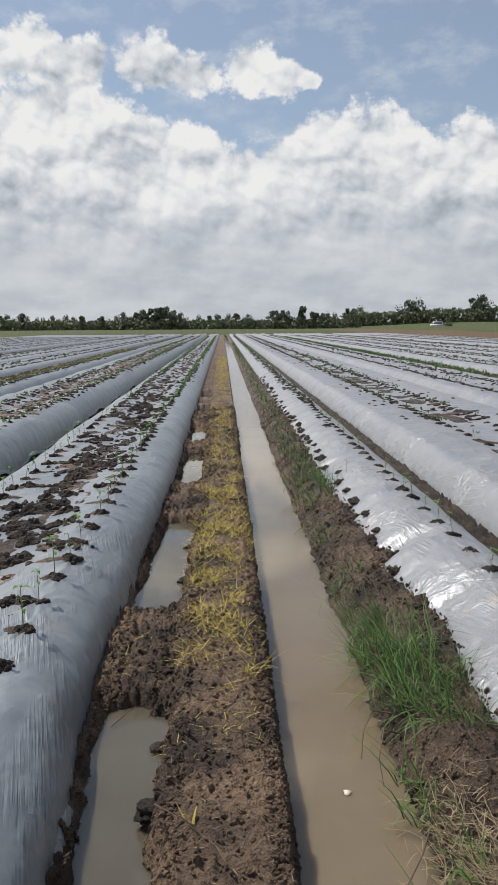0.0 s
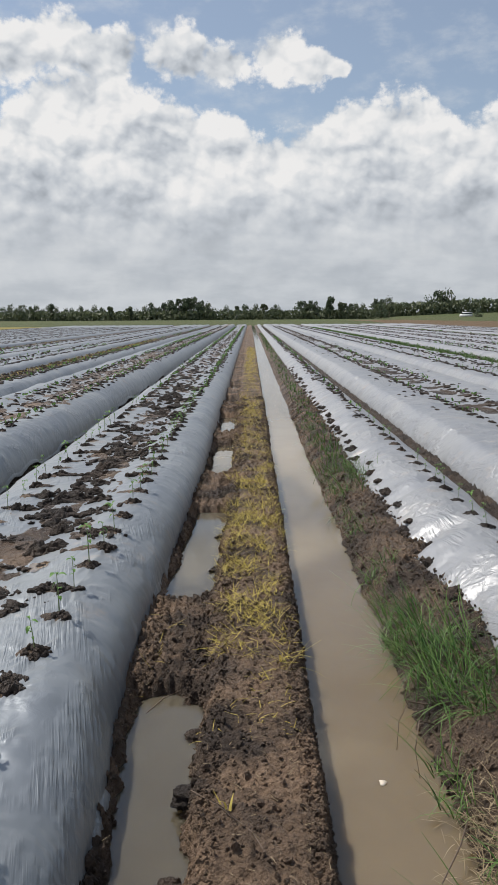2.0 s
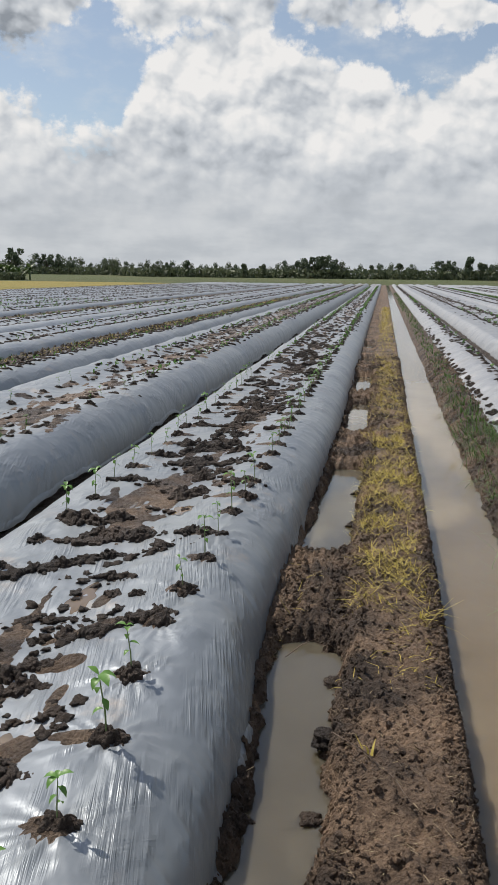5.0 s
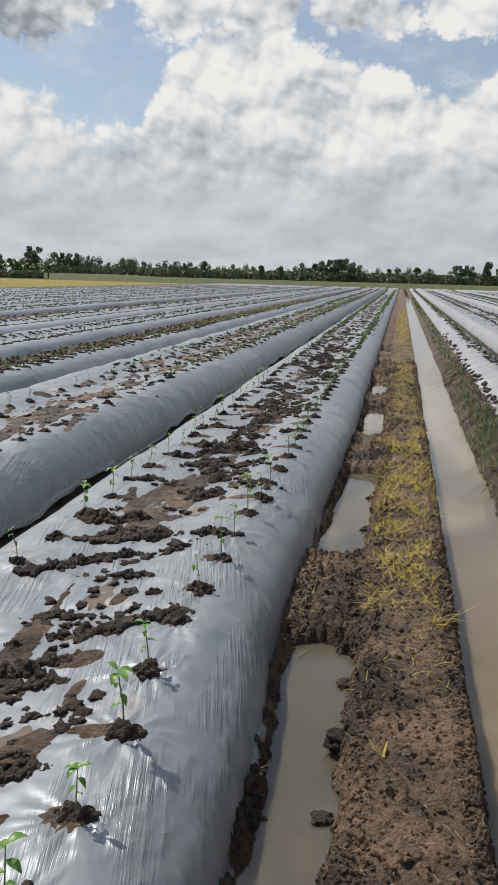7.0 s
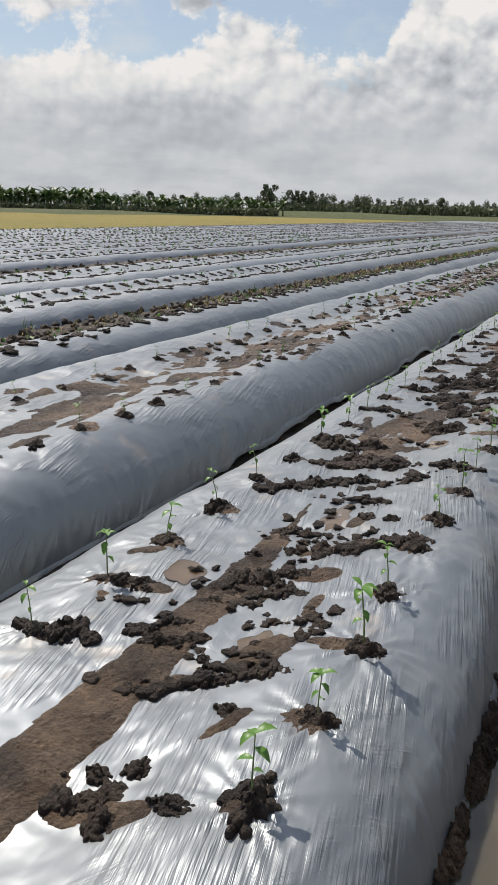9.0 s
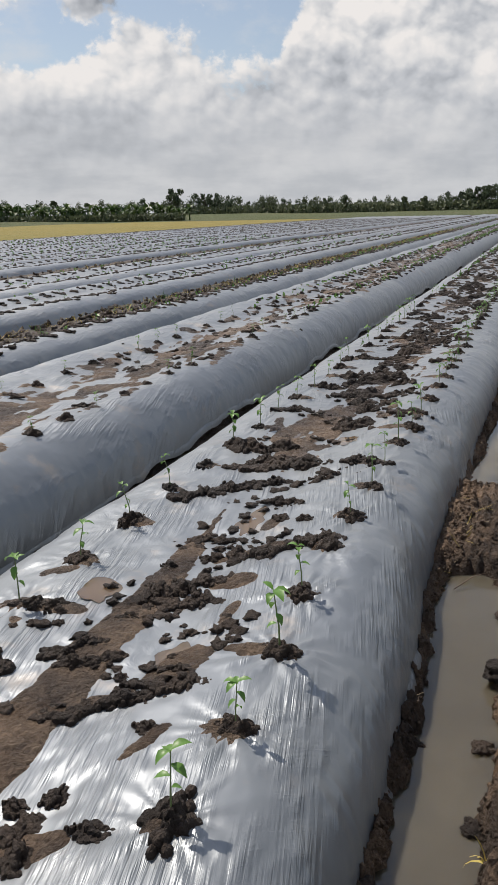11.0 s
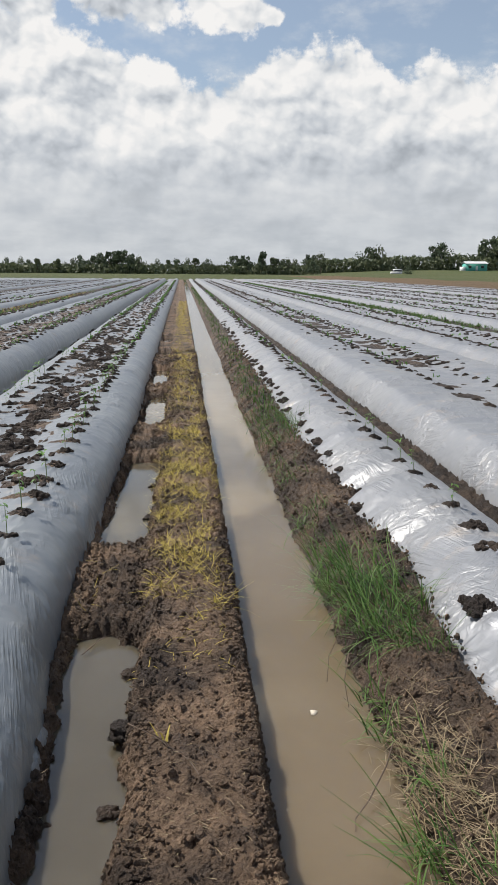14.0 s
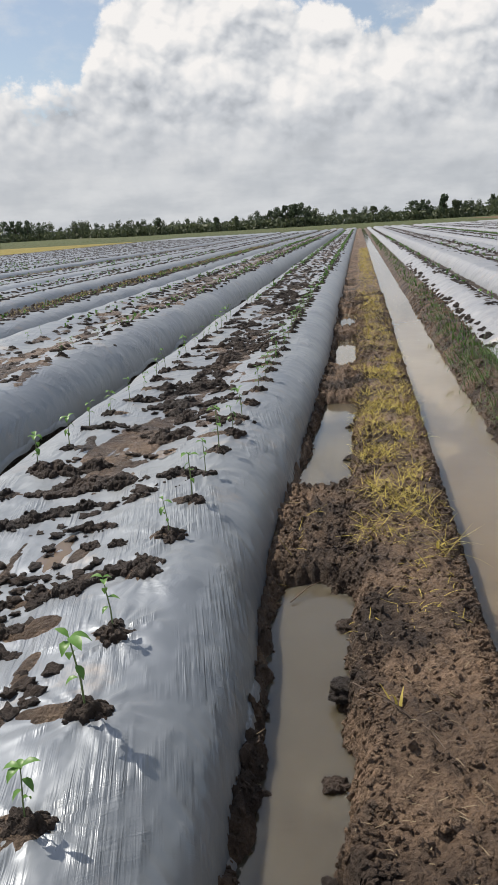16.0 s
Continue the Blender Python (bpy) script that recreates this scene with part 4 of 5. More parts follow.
# ---------------------------------------------------------------- seedlings
def leaf_mesh(length, width, az, rise, droop, at):
    n = 4
    d, s = np.array([math.cos(az), math.sin(az), 0]), np.array([-math.sin(az), math.cos(az), 0])
    p, ang, pts = np.array(at, float), rise, []
    for i in range(n + 1):
        w = width * (0.06, 0.75, 1.0, 0.62, 0.03)[i]
        pts += [p - s * w * 0.5 + np.array([0, 0, w * 0.2]), p, p + s * w * 0.5 + np.array([0, 0, w * 0.2])]
        p = p + (d * math.cos(ang) + np.array([0, 0, math.sin(ang)])) * length / n
        ang -= droop / n
    f = []
    for i in range(n):
        a = 3 * i
        f += [[a, a + 1, a + 4, a + 3], [a + 1, a + 2, a + 5, a + 4]]
    return np.array(pts), np.array(f)


def make_seedling(seed):
    def build():
        rng = random.Random(seed)
        root = new("chilli_seedling")
        h = rng.uniform(0.15, 0.19)
        bx, by = rng.uniform(-0.03, 0.03), rng.uniform(-0.03, 0.03)
        curve = [(0, 0, -0.03), (bx * 0.2, by * 0.2, h * 0.4), (bx * 0.7, by * 0.7, h * 0.75), (bx, by, h)]
        part("stem", tube(curve, (0.0028, 0.0025, 0.002, 0.0014), 6), [STEM], root)
        for i in range(rng.randint(5, 7)):
            t = (0.45, 0.62, 0.8, 0.95, 1.0, 1.0, 1.0)[i]
            az = i * 2.4 + rng.uniform(-0.4, 0.4)
            size = rng.uniform(0.036, 0.056) * (0.75 if i < 1 else 1.0)
            at = (bx * t, by * t, h * t)
            part("leaf", leaf_mesh(size, size * 0.52, az, rng.uniform(0.1, 0.7) if t > 0.9 else rng.uniform(-0.5, 0.2), rng.uniform(0.8, 1.7), at),
                 [LEAF], root)
        return tagged(root, "young green chilli seedling in a mound of mud on film", "seedling", "seedlings in the beds")
    return build


def build_seedlings():
    rng = random.Random(21)
    spots, far = [], []
    for k, end in ((0, 15.0), (1, 11.0), (13, 12.0), (14, 9.0)):
        for row in BEDS[k][3]:
            for x, y, r in plants(k, row, 1.5, end):
                if r < (0.1 if k == 0 else 0.4):
                    continue
                s = rng.uniform(0.8, 1.25) * (1.0 if k == 0 else 0.7)
                spots.append((x, y, film_z(k, x, y) + 0.012, s))
    put_all([make_seedling(i) for i in range(6)], spots, rng)
    for k in range(len(BEDS)):
        start, end = {0: (15, 110), 1: (11, 70), 13: (12, 60), 14: (9, 40)}.get(k, (3, 45))
        for row in BEDS[k][3]:
            for x, y, r in plants(k, row, start, end):
                if r < 0.3 or (k > 2 and r < 0.6):
                    continue
                z = film_z(k, x, y)
                for _ in range(4):
                    s = rng.uniform(0.012, 0.022) * (1 + y / 50)
                    q = np.array([[-s, -s * 0.5, 0], [s, -s * 0.5, 0], [s, s * 0.5, 0], [-s, s * 0.5, 0]])
                    far.append((turned(q, 1, (x + rng.gauss(0, 0.03), y + rng.gauss(0, 0.03), z + rng.uniform(0.03, 0.11)), rng), np.array([[0, 1, 2, 3]])))
    v, f = merge(far)
    tagged(link_mesh("distant_seedlings", v, f, [LEAF]), "rows of small green seedlings far along the beds", "seedlings", kind="stuff")


# ---------------------------------------------------------------- mud
def make_heap(seed, long_, count):
    """A heap of wet crumbs stuck together, long_ metres from end to end: its mesh, and how to build it."""
    def shape():
        rng = random.Random(seed)
        balls = []
        for _ in range(count):
            u = rng.uniform(-0.5, 0.5)
            w = (0.045 * (1 - (2 * abs(u)) ** 2) + 0.008) * (0.75 + 1.1 * noise.noise(Vector((u * long_ * 26, seed * 1.7, 0.5))))
            w = max(w, 0.006)
            v = rng.gauss(0, 0.62) * w
            r = 0.003 + 0.012 * rng.random() ** 2
            top = 0.026 * max(0.0, 1 - abs(v) / (w * 1.3)) * (1 - (2 * abs(u)) ** 2) * rng.uniform(0.3, 1.35) * min(1.3, w / 0.035)
            balls.append((u * long_ + rng.gauss(0, 0.006), v + 0.012 * math.sin(u * 9 + seed), top, r))
        xs, ys = np.linspace(-0.56 * long_ - 0.02, 0.56 * long_ + 0.02, max(24, int(long_ / 0.003))), np.linspace(-0.095, 0.095, 64)
        X, Y = np.meshgrid(xs, ys)
        Z = np.full(X.shape, -0.025)
        for bx, by, bz, r in balls:
            d2 = (X - bx) ** 2 + (Y - by) ** 2
            Z = np.maximum(Z, np.where(d2 < r * r, bz + np.sqrt(np.maximum(r * r - d2, 0)) * 0.85, -0.025))
        Z = Z + np.where(Z > -0.02, 0.016 * fbm(X, Y, 70.0, 3, seed, 0.7) + 0.012 * fbm(X, Y, 30.0, 2, seed + 3), 0)
        f = grid(X, Y)
        f = f[Z.reshape(-1)[f].max(1) > -0.02]
        used, f = np.unique(f, return_inverse=True)
        return np.stack([X, Y, np.maximum(Z, -0.012)], -1).reshape(-1, 3)[used], f.reshape(-1, 4)

    mesh = shape()

    def build():
        ob = link_mesh("mud_mound", *mesh, [CLOD], False)
        return tagged(ob, "crumbly mound of dark wet mud on plastic film", "mud mound", "mud mounds by the seedlings")
    return mesh, build


def build_heaps():
    rng = random.Random(5)
    short = [make_heap(i, 0.11, 190) for i in range(4)]
    long_ = [make_heap(10 + i, 0.26, 400) for i in range(4)]
    made, far = {}, []

    def put(i, makers, x, y, z, az, s):
        m = Matrix.Translation((x, y, z)) @ Matrix.Rotation(az, 4, "Z") @ Matrix.Diagonal((s, s * rng.uniform(0.85, 1.5), s * rng.uniform(0.7, 1.1), 1))
        key = (len(makers), i, makers is short)
        if y > (9.0 if x < 0 else 11.0) or x < -2.5 or x > 2.1:
            v, f = makers[i][0]
            far.append((v @ np.array(m.to_3x3()).T + np.array(m.translation), f))
        elif key not in made:
            made[key] = makers[i][1]()
            made[key].matrix_basis = m
        else:
            copy_thing(made[key], Matrix.Identity(4)).matrix_basis = m

    for k, end in ((0, 22.0), (1, 16.0), (13, 16.0), (14, 13.0)):
        for row in BEDS[k][3]:
            inner = 1 if row < (BEDS[k][0] + BEDS[k][1]) / 2 else -1
            for x, y, r in plants(k, row, 1.5, end):
                big = k == 0 and (row < -1 and r > 0.5 or r > 0.75) or k == 1 and r > 0.8
                x2 = x + inner * (0.1 if big else 0.0)
                put(rng.randrange(4), long_ if big else short, x2, y, film_z(k, x2, y) + 0.004,
                    rng.uniform(-0.35, 0.35) + (3.14 if rng.random() < 0.5 else 0), rng.uniform(0.85, 1.15) * (1 if k == 0 else 0.8))
    # heaps along the middle of the nearest bed
    for x, y, az, sc in ((-1.33, 2.38, 0.6, 0.9), (-1.2, 2.47, 0.6, 0.9), (-1.12, 2.53, 0.4, 0.8), (-1.57, 2.68, 0.9, 0.9), (-1.47, 2.62, 0.6, 0.9), (-1.63, 2.64, 0.2, 0.6),
                         (-1.44, 3.16, 0.9, 1.0), (-1.33, 3.1, 0.3, 1.0), (-1.29, 3.3, 0.5, 0.8), (-1.12, 3.58, 0.6, 1.0), (-0.99, 3.69, 0.5, 0.8), (-1.8, 4.24, 0.6, 1.1),
                         (-1.6, 4.4, 0.7, 1.1), (-1.49, 4.52, 0.4, 0.9), (-1.31, 4.2, 0.2, 0.8), (-1.25, 3.98, 0.1, 0.7), (-1.31, 3.56, 0.4, 0.7), (-1.6, 4.9, 0.5, 1.1),
                         (-1.73, 4.76, 0.4, 0.9), (-1.27, 1.88, 0.7, 0.8)):
        put(rng.randrange(4), long_ if sc > 0.75 else short, x, y, film_z(0, x, y) + 0.006, az, sc)
    for x, y, sc in ((-1.21, 2.02, 0.55), (-1.33, 2.57, 0.4), (-1.3, 1.97, 0.5), (-1.05, 1.91, 0.6), (-1.18, 1.82, 0.7), (-1.11, 2.32, 0.5), (-1.13, 3.95, 0.6),
                     (-1.72, 2.82, 0.35), (-1.8, 2.79, 0.4), (-1.75, 2.9, 0.3), (-1.5, 2.95, 0.5), (-1.55, 3.4, 0.45), (-1.42, 3.5, 0.5), (-1.14, 2.62, 0.5), (-1.21, 2.7, 0.4)):
        put(rng.randrange(4), short, x, y, film_z(0, x, y) + 0.006, rng.uniform(0, 6.28), sc)
    for _ in range(95):
        y = 4.8 + 19 * rng.random() ** 1.4
        x = -1.45 + rng.gauss(0, 0.17)
        put(rng.randrange(4), rng.choice((short, short, long_)), x, y, film_z(0, x, y) + 0.004, rng.uniform(-1.6, 1.6), rng.uniform(0.8, 1.7))
    for x, y, sc in ((1.36, 3.95, 1.25), (1.62, 4.6, 1.1), (1.26, 5.35, 1.2), (1.2, 6.75, 1.3), (1.18, 6.2, 1.0)):
        put(rng.randrange(4), short, x, y, max(film_z(13, x, y), soil_z(x, y)), rng.uniform(-0.5, 0.8), sc)
    # clods that weigh down the edge of the film beside the ditch
    y = 6.3
    while y < 26:
        x = 1.27 + rng.gauss(0, 0.02)
        put(rng.randrange(4), short, x, y, max(film_z(13, x, y), soil_z(x, y)), rng.uniform(0.6, 1.2), rng.uniform(0.8, 1.3))
        y += rng.uniform(0.35, 0.6)
    v, f = merge(far)
    tagged(link_mesh("distant_mud", v, f, [CLOD], False), "dark mud heaps far along the film beds", "mud heaps", kind="stuff")


def muddy(bed):
    """Whether a bed lies among the muddier ones beside the path on the sunny side."""
    return -16 < bed[0] < -2.4


def build_distant_clods():
    rng = random.Random(9)
    out = []
    for k, bed in enumerate(BEDS):
        start = {0: 22, 1: 16, 13: 16, 14: 13}.get(k, 2.0)
        for row in bed[3]:
            for x, y, r in plants(k, row, start, 120):
                n = 10 if y < 14 else 6 if y < 30 else 2
                for _ in range(n):
                    s = rng.uniform(0.018, 0.04) * (1 if y < 14 else 1.2 if y < 30 else 1.6)
                    xx, yy = x + rng.gauss(0, 0.07), y + rng.gauss(0, 0.04)
                    v, f = rng.choice(ROUGH_LUMPS if y < 14 else LOW_LUMPS)
                    out.append((turned(v, (s * 1.3, s, s * 0.8), (xx, yy, film_z(k, xx, yy) + s * 0.15), rng, 0.3), f))
        # crumbs strewn over the tops
        for _ in range(int((420 if muddy(bed) else 220) * (bed[1] - bed[0]) / 2)):
            y = 3 + 60 * rng.random() ** 1.5
            x = rng.uniform(bed[0] + 0.45, bed[1] - 0.4)
            if (k in (0, 1, 13, 14)) and y < 12:
                continue
            s = rng.uniform(0.02, 0.045)
            v, f = rng.choice(LOW_LUMPS)
            out.append((turned(v, (s * 1.4, s * 1.2, s * 0.6), (x, y, film_z(k, x, y) + s * 0.1), rng, 0.3), f))
    # the bare middle of the two left beds, far along
    for k, mid, wide in ((0, -1.42, 0.33), (1, -3.58, 0.4)):
        for _ in range(800):
            y = (7 if k else 9) + 75 * rng.random() ** 1.7
            x = mid + rng.gauss(0, wide * 0.6)
            s = rng.uniform(0.012, 0.045) * (0.8 if y < 14 else 1.1)
            v, f = rng.choice(ROUGH_LUMPS if y < 14 else LOW_LUMPS)
            out.append((turned(v, (s * 1.2, s * 1.1, s * 0.8), (x, y, film_z(k, x, y) + s * 0.2), rng, 0.4), f))
    # clods heaped over the torn middle of the nearest bed
    for _ in range(60):
        cx, cy, many = -1.42 + rng.gauss(0, 0.15), 2.1 + 9 * rng.random(), rng.randint(4, 16)
        for _ in range(many):
            x, y, s = cx + rng.gauss(0, 0.075), cy + rng.gauss(0, 0.05), rng.uniform(0.006, 0.026)
            v, f = rng.choice(ROUGH_LUMPS)
            out.append((turned(v, (s * 1.3, s * 1.1, s * 0.9), (x, y, film_z(0, x, y) + s * 0.2), rng, 0.5), f))
    # clods on the bare strips between beds
    for x0, x1, n in ((-7.12, -6.28, 1700), (-13.6, -12.0, 900), (-5.28, -4.88, 350), (7.75, 8.9, 300)):
        for _ in range(n):
            y, s = 4 + 55 * rng.random() ** 1.6, rng.uniform(0.02, 0.06)
            v, f = rng.choice(LOW_LUMPS)
            out.append((turned(v, (s * 1.2, s * 1.1, s * 0.8), (rng.uniform(x0, x1), y, (0.06 if x0 != -5.28 else -0.08)), rng), f))
    v, f = merge(out)
    tagged(link_mesh("strewn_clods", v, f, [CLOD]), "dark mud clods strewn along the film beds", "clods", kind="stuff")


def build_crumbs():
    """Crumbs on path, furrow and bank."""
    rng = random.Random(13)
    out = []
    for _ in range(30000):
        y = 1.6 + 16 * rng.random() ** 2.2
        edge = rng.random() < 0.1
        x = rng.uniform(-0.56, -0.46) if edge else rng.choice((rng.uniform(-0.52, 0.28), rng.uniform(-0.3, -0.1), rng.uniform(0.68, 1.3), rng.uniform(0.2, 0.3)))
        z = soil_z(x, y)
        if z < WATER_Z - 0.01:
            continue
        s = rng.uniform(0.0025, 0.0095) * (1 + y / 14) * (1.7 if rng.random() < 0.07 else 1) * (1.1 if edge else 1)
        v, f = rng.choice(LOW_LUMPS)
        out.append((turned(v, (s * 1.2, s, s * 0.8), (x, y, z + s * 0.2), rng), f))
    v, f = merge(out)
    tagged(link_mesh("soil_crumbs", v, f, [SOIL], False), "crumbs of brown soil on path and bank", "soil crumbs", kind="stuff")
    # single clods that stand out
    for x, y, s in ((-0.24, 2.62, 0.045), (-0.22, 3.43, 0.06), (-0.25, 3.0, 0.04), (-0.23, 3.95, 0.05), (-0.21, 2.2, 0.05), (-0.575, 4.45, 0.045),
                    (-0.50, 2.27, 0.045), (-0.24, 6.3, 0.05), (-0.23, 7.2, 0.05), (1.18, 5.2, 0.05), (1.22, 5.9, 0.06), (1.28, 6.7, 0.06), (1.1, 4.6, 0.04)):
        v, f = lump(60 + int(y * 10), 4, 0.3, 0.7)
        n = np.array([noise.noise(Vector(p) * 2.6 + Vector((y, x, 0))) * 0.45 + noise.noise(Vector(p) * 6.0) * 0.3 + noise.noise(Vector(p) * 13.0) * 0.12 for p in v])
        v = v * (1 + 0.7 * n[:, None]) * s
        z = film_z(0, x, y) if x < -0.45 else soil_z(x, y)
        ob = link_mesh("soil_clod", v, f, [CLOD])
        ob.location = (x, y, max(z, WATER_Z - 0.01))
        tagged(ob, "lumpy clod of dark wet soil", "clod", "clods beside the water")


# ---------------------------------------------------------------- grass, straw, litter
def build_grass():
    rng = random.Random(17)
    for i, (x, y, n, length, spread) in enumerate((
            (0.90, 5.0, 150, 0.24, 0.10), (0.82, 4.75, 90, 0.26, 0.07), (1.0, 4.4, 170, 0.30, 0.11), (0.96, 4.6, 130, 0.28, 0.09),
            (1.08, 4.25, 90, 0.22, 0.08), (0.92, 9.2, 150, 0.26, 0.13), (1.18, 8.9, 150, 0.24, 0.12), (0.95, 8.4, 160, 0.26, 0.13), (1.05, 9.5, 110, 0.24, 0.12),
            (0.84, 5.75, 50, 0.18, 0.06), (0.93, 6.0, 40, 0.15, 0.06), (0.80, 3.4, 60, 0.2, 0.06), (0.80, 3.62, 40, 0.2, 0.05),
            (0.79, 2.66, 80, 0.2, 0.08), (0.74, 2.7, 40, 0.2, 0.06), (0.88, 2.96, 60, 0.16, 0.06), (1.08, 3.75, 30, 0.12, 0.04),
            (0.9, 6.9, 60, 0.18, 0.1), (0.9, 7.4, 50, 0.18, 0.1), (0.95, 11.2, 90, 0.2, 0.14), (0.95, 12.5, 70, 0.2, 0.14), (0.93, 2.4, 60, 0.18, 0.08), (0.98, 4.02, 110, 0.26, 0.09), (1.05, 3.86, 80, 0.2, 0.07), (0.9, 4.08, 90, 0.26, 0.07), (0.86, 4.4, 90, 0.28, 0.07))):
        mesh = tuft_mesh(200 + i, int(n * 0.75), length * 1.35, spread * 1.7, 1.2, 0.0054, (-0.35 if x < 1.02 else -0.1, rng.uniform(-0.3, 0.15)))
        ob = link_mesh("grass_tuft", *mesh, [GRASS])
        ob.location = (x, y, max(soil_z(x, y), WATER_Z + 0.02))
        tagged(ob, "tuft of long green grass on the ditch bank", "grass", "grass tufts on the bank")
    # short sward farther along the bank and on the strips between beds
    out = []
    for _ in range(900):
        y = 10 + 70 * rng.random() ** 1.6
        x = rng.uniform(0.85, 1.12)
        v, f = blade(rng.uniform(0.05, 0.13), 0.008 + y * 0.0006, rng.uniform(0, 0.8), 1.0, rng, 2)
        out.append((v + np.array([x, y, soil_z(x, y)]), f))
    for x0, x1, z, n in ((7.75, 8.9, 0.08, 12000), (17.5, 19.5, 0.08, 3500), (-5.28, -4.88, -0.08, 2600), (-7.1, -6.3, 0.05, 900)):
        for _ in range(n // 7):
            y = 4 + 110 * rng.random() ** 1.5
            x, tall = rng.uniform(x0, x1), rng.uniform(0.05, 0.16)
            for _ in range(7):
                v, f = blade(tall * rng.uniform(0.6, 1.3), 0.007 + y * 0.0006, rng.uniform(0, 1.1), 1.0, rng, 2)
                out.append((v + np.array([x + rng.gauss(0, 0.05), y + rng.gauss(0, 0.05), z]), f))
    v, f = merge(out)
    tagged(link_mesh("green_sward", v, f, [GRASS]), "rough green grass on strips between the beds", "grass", kind="stuff")


def build_straw():
    rng = random.Random(19)
    out = []

    def patch(n, x0, x1, y0, y1, length, zf):
        for _ in range(n):
            x, y = rng.uniform(x0, x1), rng.uniform(y0, y1)
            thick = noise.noise(Vector((x * 7, y * 4.5, 7.7)))
            # thinner towards the rims of the patch
            rim = min(1.0, 3.2 * min(x - x0, x1 - x) / (x1 - x0), 5.0 * min(y - y0, y1 - y) / (y1 - y0))
            if thick < rng.uniform(-0.45, 0.4) + 0.45 * (1 - rim):
                continue
            v, f = blade(length * rng.uniform(0.5, 1.3), 0.0024 * (1 + y / 10), rng.uniform(0.8, 1.55), rng.uniform(-0.5, 1.0), rng, 3)
            out.append((v + np.array([x, y, zf(x, y)]), f))

    patch(10000, -0.24, 0.27, 4.4, 9.8, 0.095, soil_z)
    patch(5500, -0.22, 0.26, 9.4, 18.0, 0.10, soil_z)
    patch(7000, -0.22, 0.27, 16.0, 45.0, 0.14, soil_z)
    patch(90, 0.1, 0.22, 4.25, 4.5, 0.16, soil_z)
    patch(60, -0.5, -0.44, 4.1, 5.4, 0.13, soil_z)
    patch(330, -0.2, 0.24, 3.6, 5.0, 0.07, soil_z)
    patch(6000, -7.1, -6.3, 5.0, 60.0, 0.13, lambda x, y: 0.08)
    patch(1500, -13.6, -12.0, 12.0, 60.0, 0.2, lambda x, y: 0.06)
    v, f = merge(out)
    tagged(link_mesh("yellow_grass", v, f, [STRAW]), "yellowed dying grass along the path", "dry grass", kind="stuff")
    bits = []
    for _ in range(1000):
        y = 1.8 + 9 * rng.random() ** 1.6
        x = rng.choice((rng.uniform(-0.22, 0.26), rng.uniform(-0.22, 0.26), rng.uniform(-0.5, -0.25), rng.uniform(0.75, 1.25)))
        z = soil_z(x, y)
        if z < WATER_Z:
            continue
        v, f = blade(rng.uniform(0.012, 0.05), 0.002, 1.4, rng.uniform(-0.3, 0.9), rng, 3)
        bits.append((v + np.array([x, y, z + 0.006]), f))
    for _ in range(900):
        x, y = rng.gauss(0.85, 0.07), rng.gauss(2.9, 0.28)
        v, f = blade(rng.uniform(0.05, 0.14), 0.003, 1.2, rng.uniform(0.0, 0.8), rng, 3)
        bits.append((v + np.array([x, y, max(soil_z(x, y), WATER_Z) + 0.008]), f))
    v, f = merge(bits)
    tagged(link_mesh("straw_litter", v, f, [DRY]), "bleached straw bits trodden into the soil", "straw", kind="stuff")


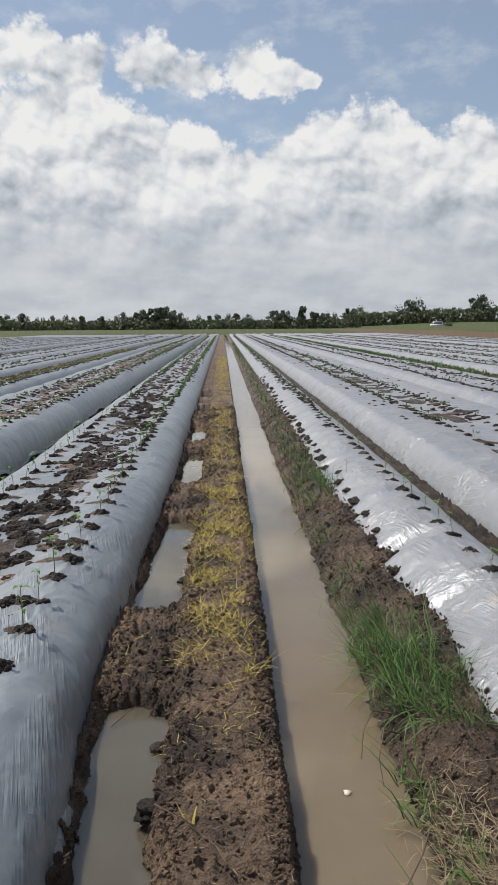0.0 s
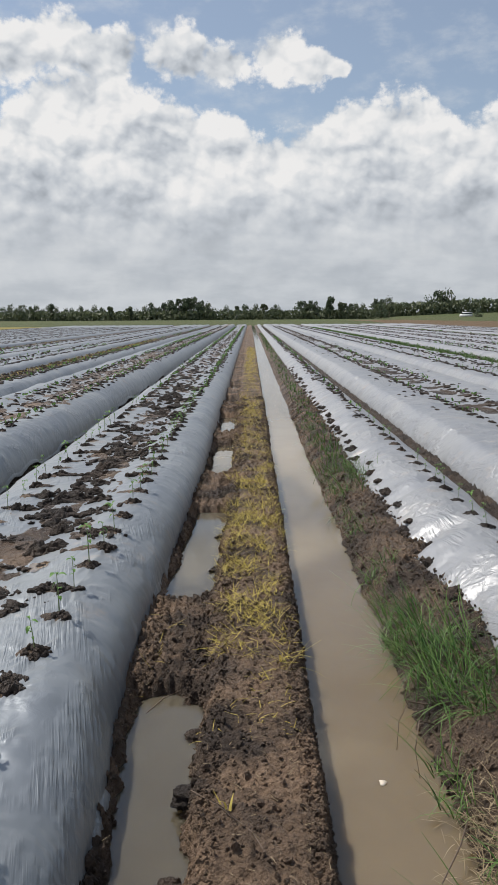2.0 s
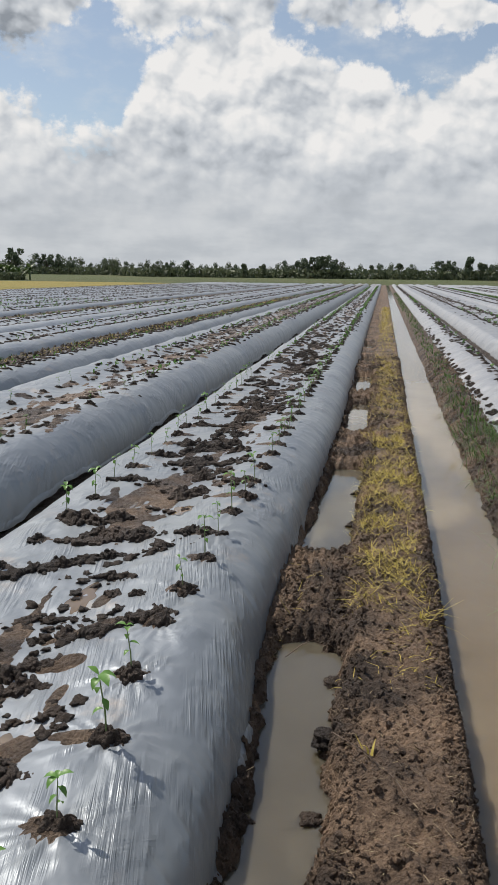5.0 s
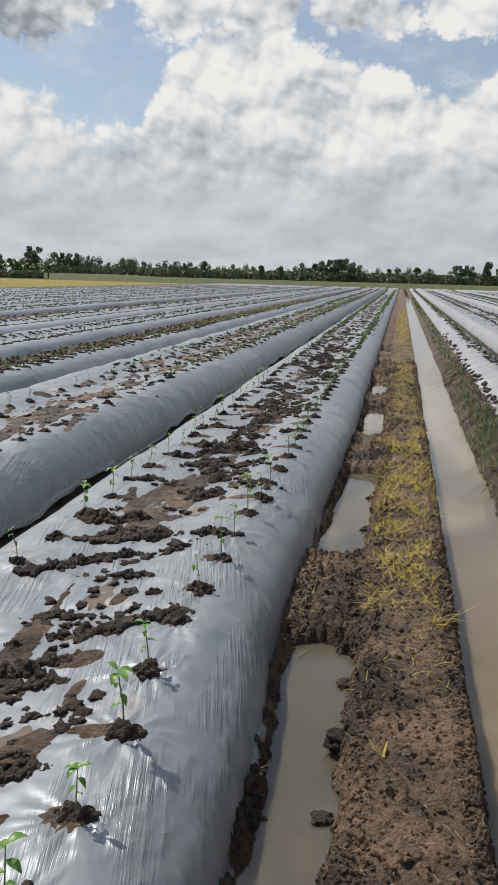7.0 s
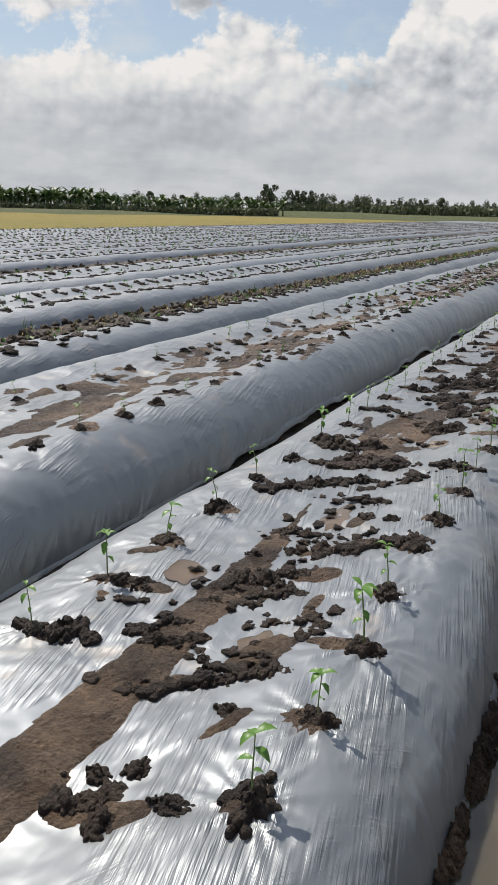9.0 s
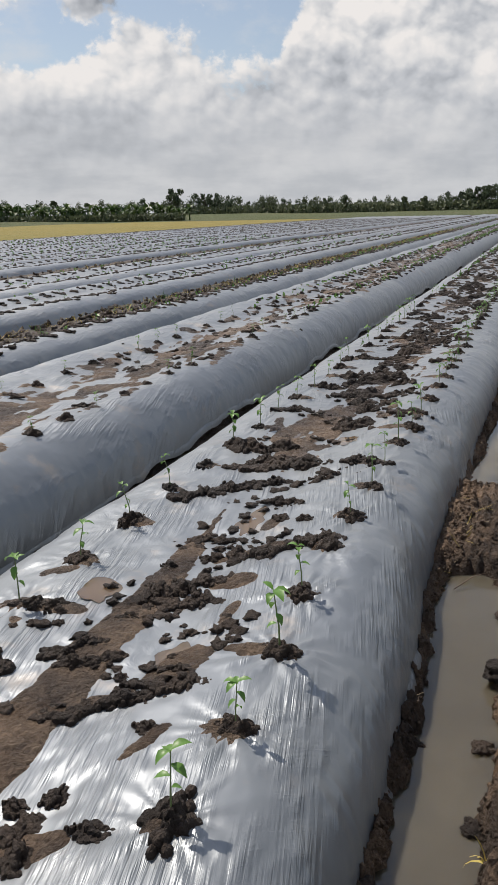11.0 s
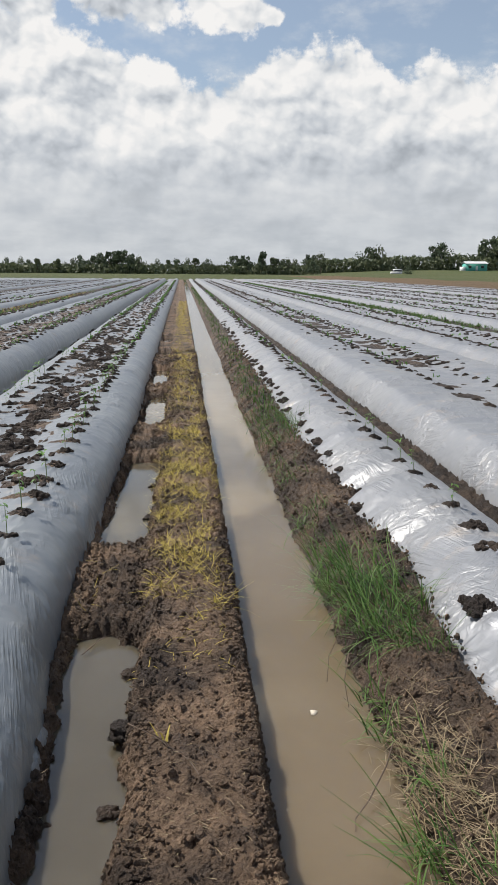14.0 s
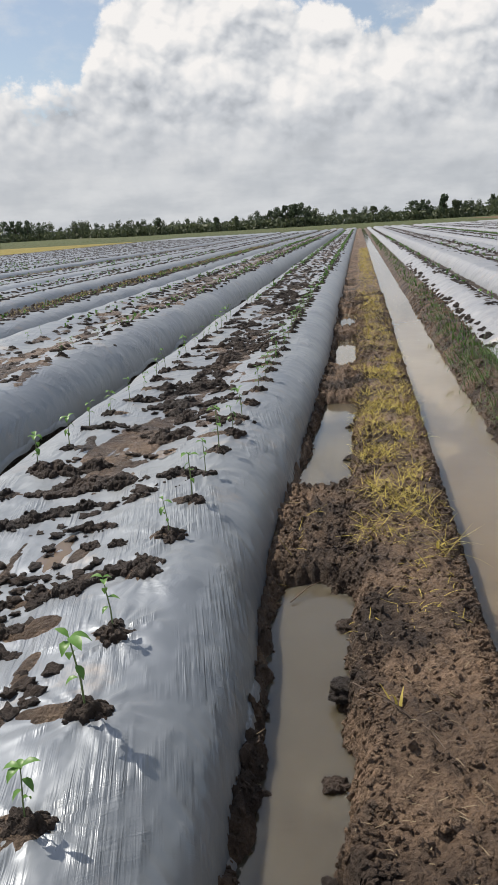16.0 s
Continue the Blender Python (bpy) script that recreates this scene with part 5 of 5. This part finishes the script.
def build_litter():
    rng = random.Random(23)
    pale = plain("bleached_leaf", rgb(0.62, 0.55, 0.44), 0.6)
    twig = plain("brown_twig", rgb(0.12, 0.085, 0.06), 0.8)
    # a flake adrift on the ditch
    a = np.linspace(0, 2 * math.pi, 9)[:-1]
    rim = np.stack([0.015 * np.cos(a) * (1 + 0.25 * np.cos(3 * a)), 0.021 * np.sin(a), 0.003 + 0.003 * np.cos(2 * a)], -1)
    v = np.concatenate([rim, rim - np.array([0, 0, 0.003]), [[0, 0, 0.005], [0, 0, -0.001]]])
    f = [[i, (i + 1) % 8, 16] for i in range(8)] + [[8 + (i + 1) % 8, 8 + i, 17] for i in range(8)]
    f += [[i, 8 + i, (i + 1) % 8] for i in range(8)] + [[(i + 1) % 8, 8 + i, 8 + (i + 1) % 8] for i in range(8)]
    leaf = link_mesh("floating_leaf", v, np.array(f), [pale])
    leaf.location = (0.53, 3.585, WATER_Z + 0.001)
    tagged(leaf, "small bleached leaf floating on the muddy ditch", "leaf")
    sticks = [((-0.47, 4.15, -0.12), (-0.40, 4.26, -0.10), (-0.32, 4.38, -0.115), (-0.26, 4.36, -0.12)),
              ((0.76, 3.2, -0.03), (0.71, 3.1, -0.06), (0.62, 2.97, -0.10), (0.56, 2.9, -0.115), (0.55, 2.85, -0.125)),
              ((0.78, 3.98, 0.0), (0.70, 3.97, 0.02), (0.64, 3.86, -0.02), (0.62, 3.78, -0.1)),
              ((0.78, 3.8, 0.0), (0.71, 3.78, 0.03), (0.67, 3.66, -0.03), (0.68, 3.6, -0.12)),
              ((-0.2, 3.3, 0.02), (-0.1, 3.2, 0.03), (0.02, 3.05, 0.025), (0.08, 2.9, 0.02))]
    for pts in sticks:
        ob = link_mesh("twig", *tube([Vector(p) - Vector(pts[0]) for p in pts], [0.0032 - 0.0004 * i for i in range(len(pts))], 5), [twig])
        ob.location = pts[0]
        tagged(ob, "thin bent brown twig lying at the water", "twig", "twigs at the water")
    # yellow leaf blades on the path
    for i, (x, y) in enumerate(((-0.07, 3.19), (0.16, 4.4), (-0.2, 2.45))):
        ob = link_mesh("withered_sprig", *tuft_mesh(400 + i, 7, 0.09, 0.012, 1.6, 0.008), [STRAW])
        ob.location = (x, y, soil_z(x, y) + 0.004)
        tagged(ob, "withered yellow sprig lying on the path", "sprig")
    # silt pools on the film
    for x, y, rx, ry in ((-1.71, 3.09, 0.10, 0.13), (-1.21, 2.71, 0.09, 0.12), (-1.68, 5.48, 0.10, 0.15), (-1.28, 5.4, 0.09, 0.15), (-1.39, 3.94, 0.08, 0.18), (-1.46, 2.27, 0.09, 0.13)):
        n = 28
        a = np.linspace(0, 2 * math.pi, n + 1)[:-1]
        wob = np.array([1 + 0.7 * noise.noise(Vector((math.cos(t) * 1.5 + x * 9, math.sin(t) * 1.5, y))) for t in a])
        rim = np.stack([0.75 * rx * wob * np.cos(a), 0.75 * ry * wob * np.sin(a), 0 * a], -1)
        v = np.concatenate([rim, rim * 0.5, [[0, 0, 0]]])
        quads = [[i, (i + 1) % n, n + (i + 1) % n, n + i] for i in range(n)]
        tri = [[q[0], q[1], q[2]] for q in quads] + [[q[0], q[2], q[3]] for q in quads] + [[n + i, n + (i + 1) % n, 2 * n] for i in range(n)]
        z0 = film_z(0, x, y)
        v[:, 2] = [film_z(0, x + p[0], y + p[1]) - z0 for p in v]
        ob = link_mesh("silt_pool", v, np.array(tri), [SILT])
        ob.location = (x, y, z0 + 0.005)
        tagged(ob, "shallow pool of tan silt water on film", "puddle", "silt pools on the film", "structure")



build_seedlings()
build_heaps()
build_distant_clods()
build_crumbs()
build_grass()
build_straw()
build_litter()
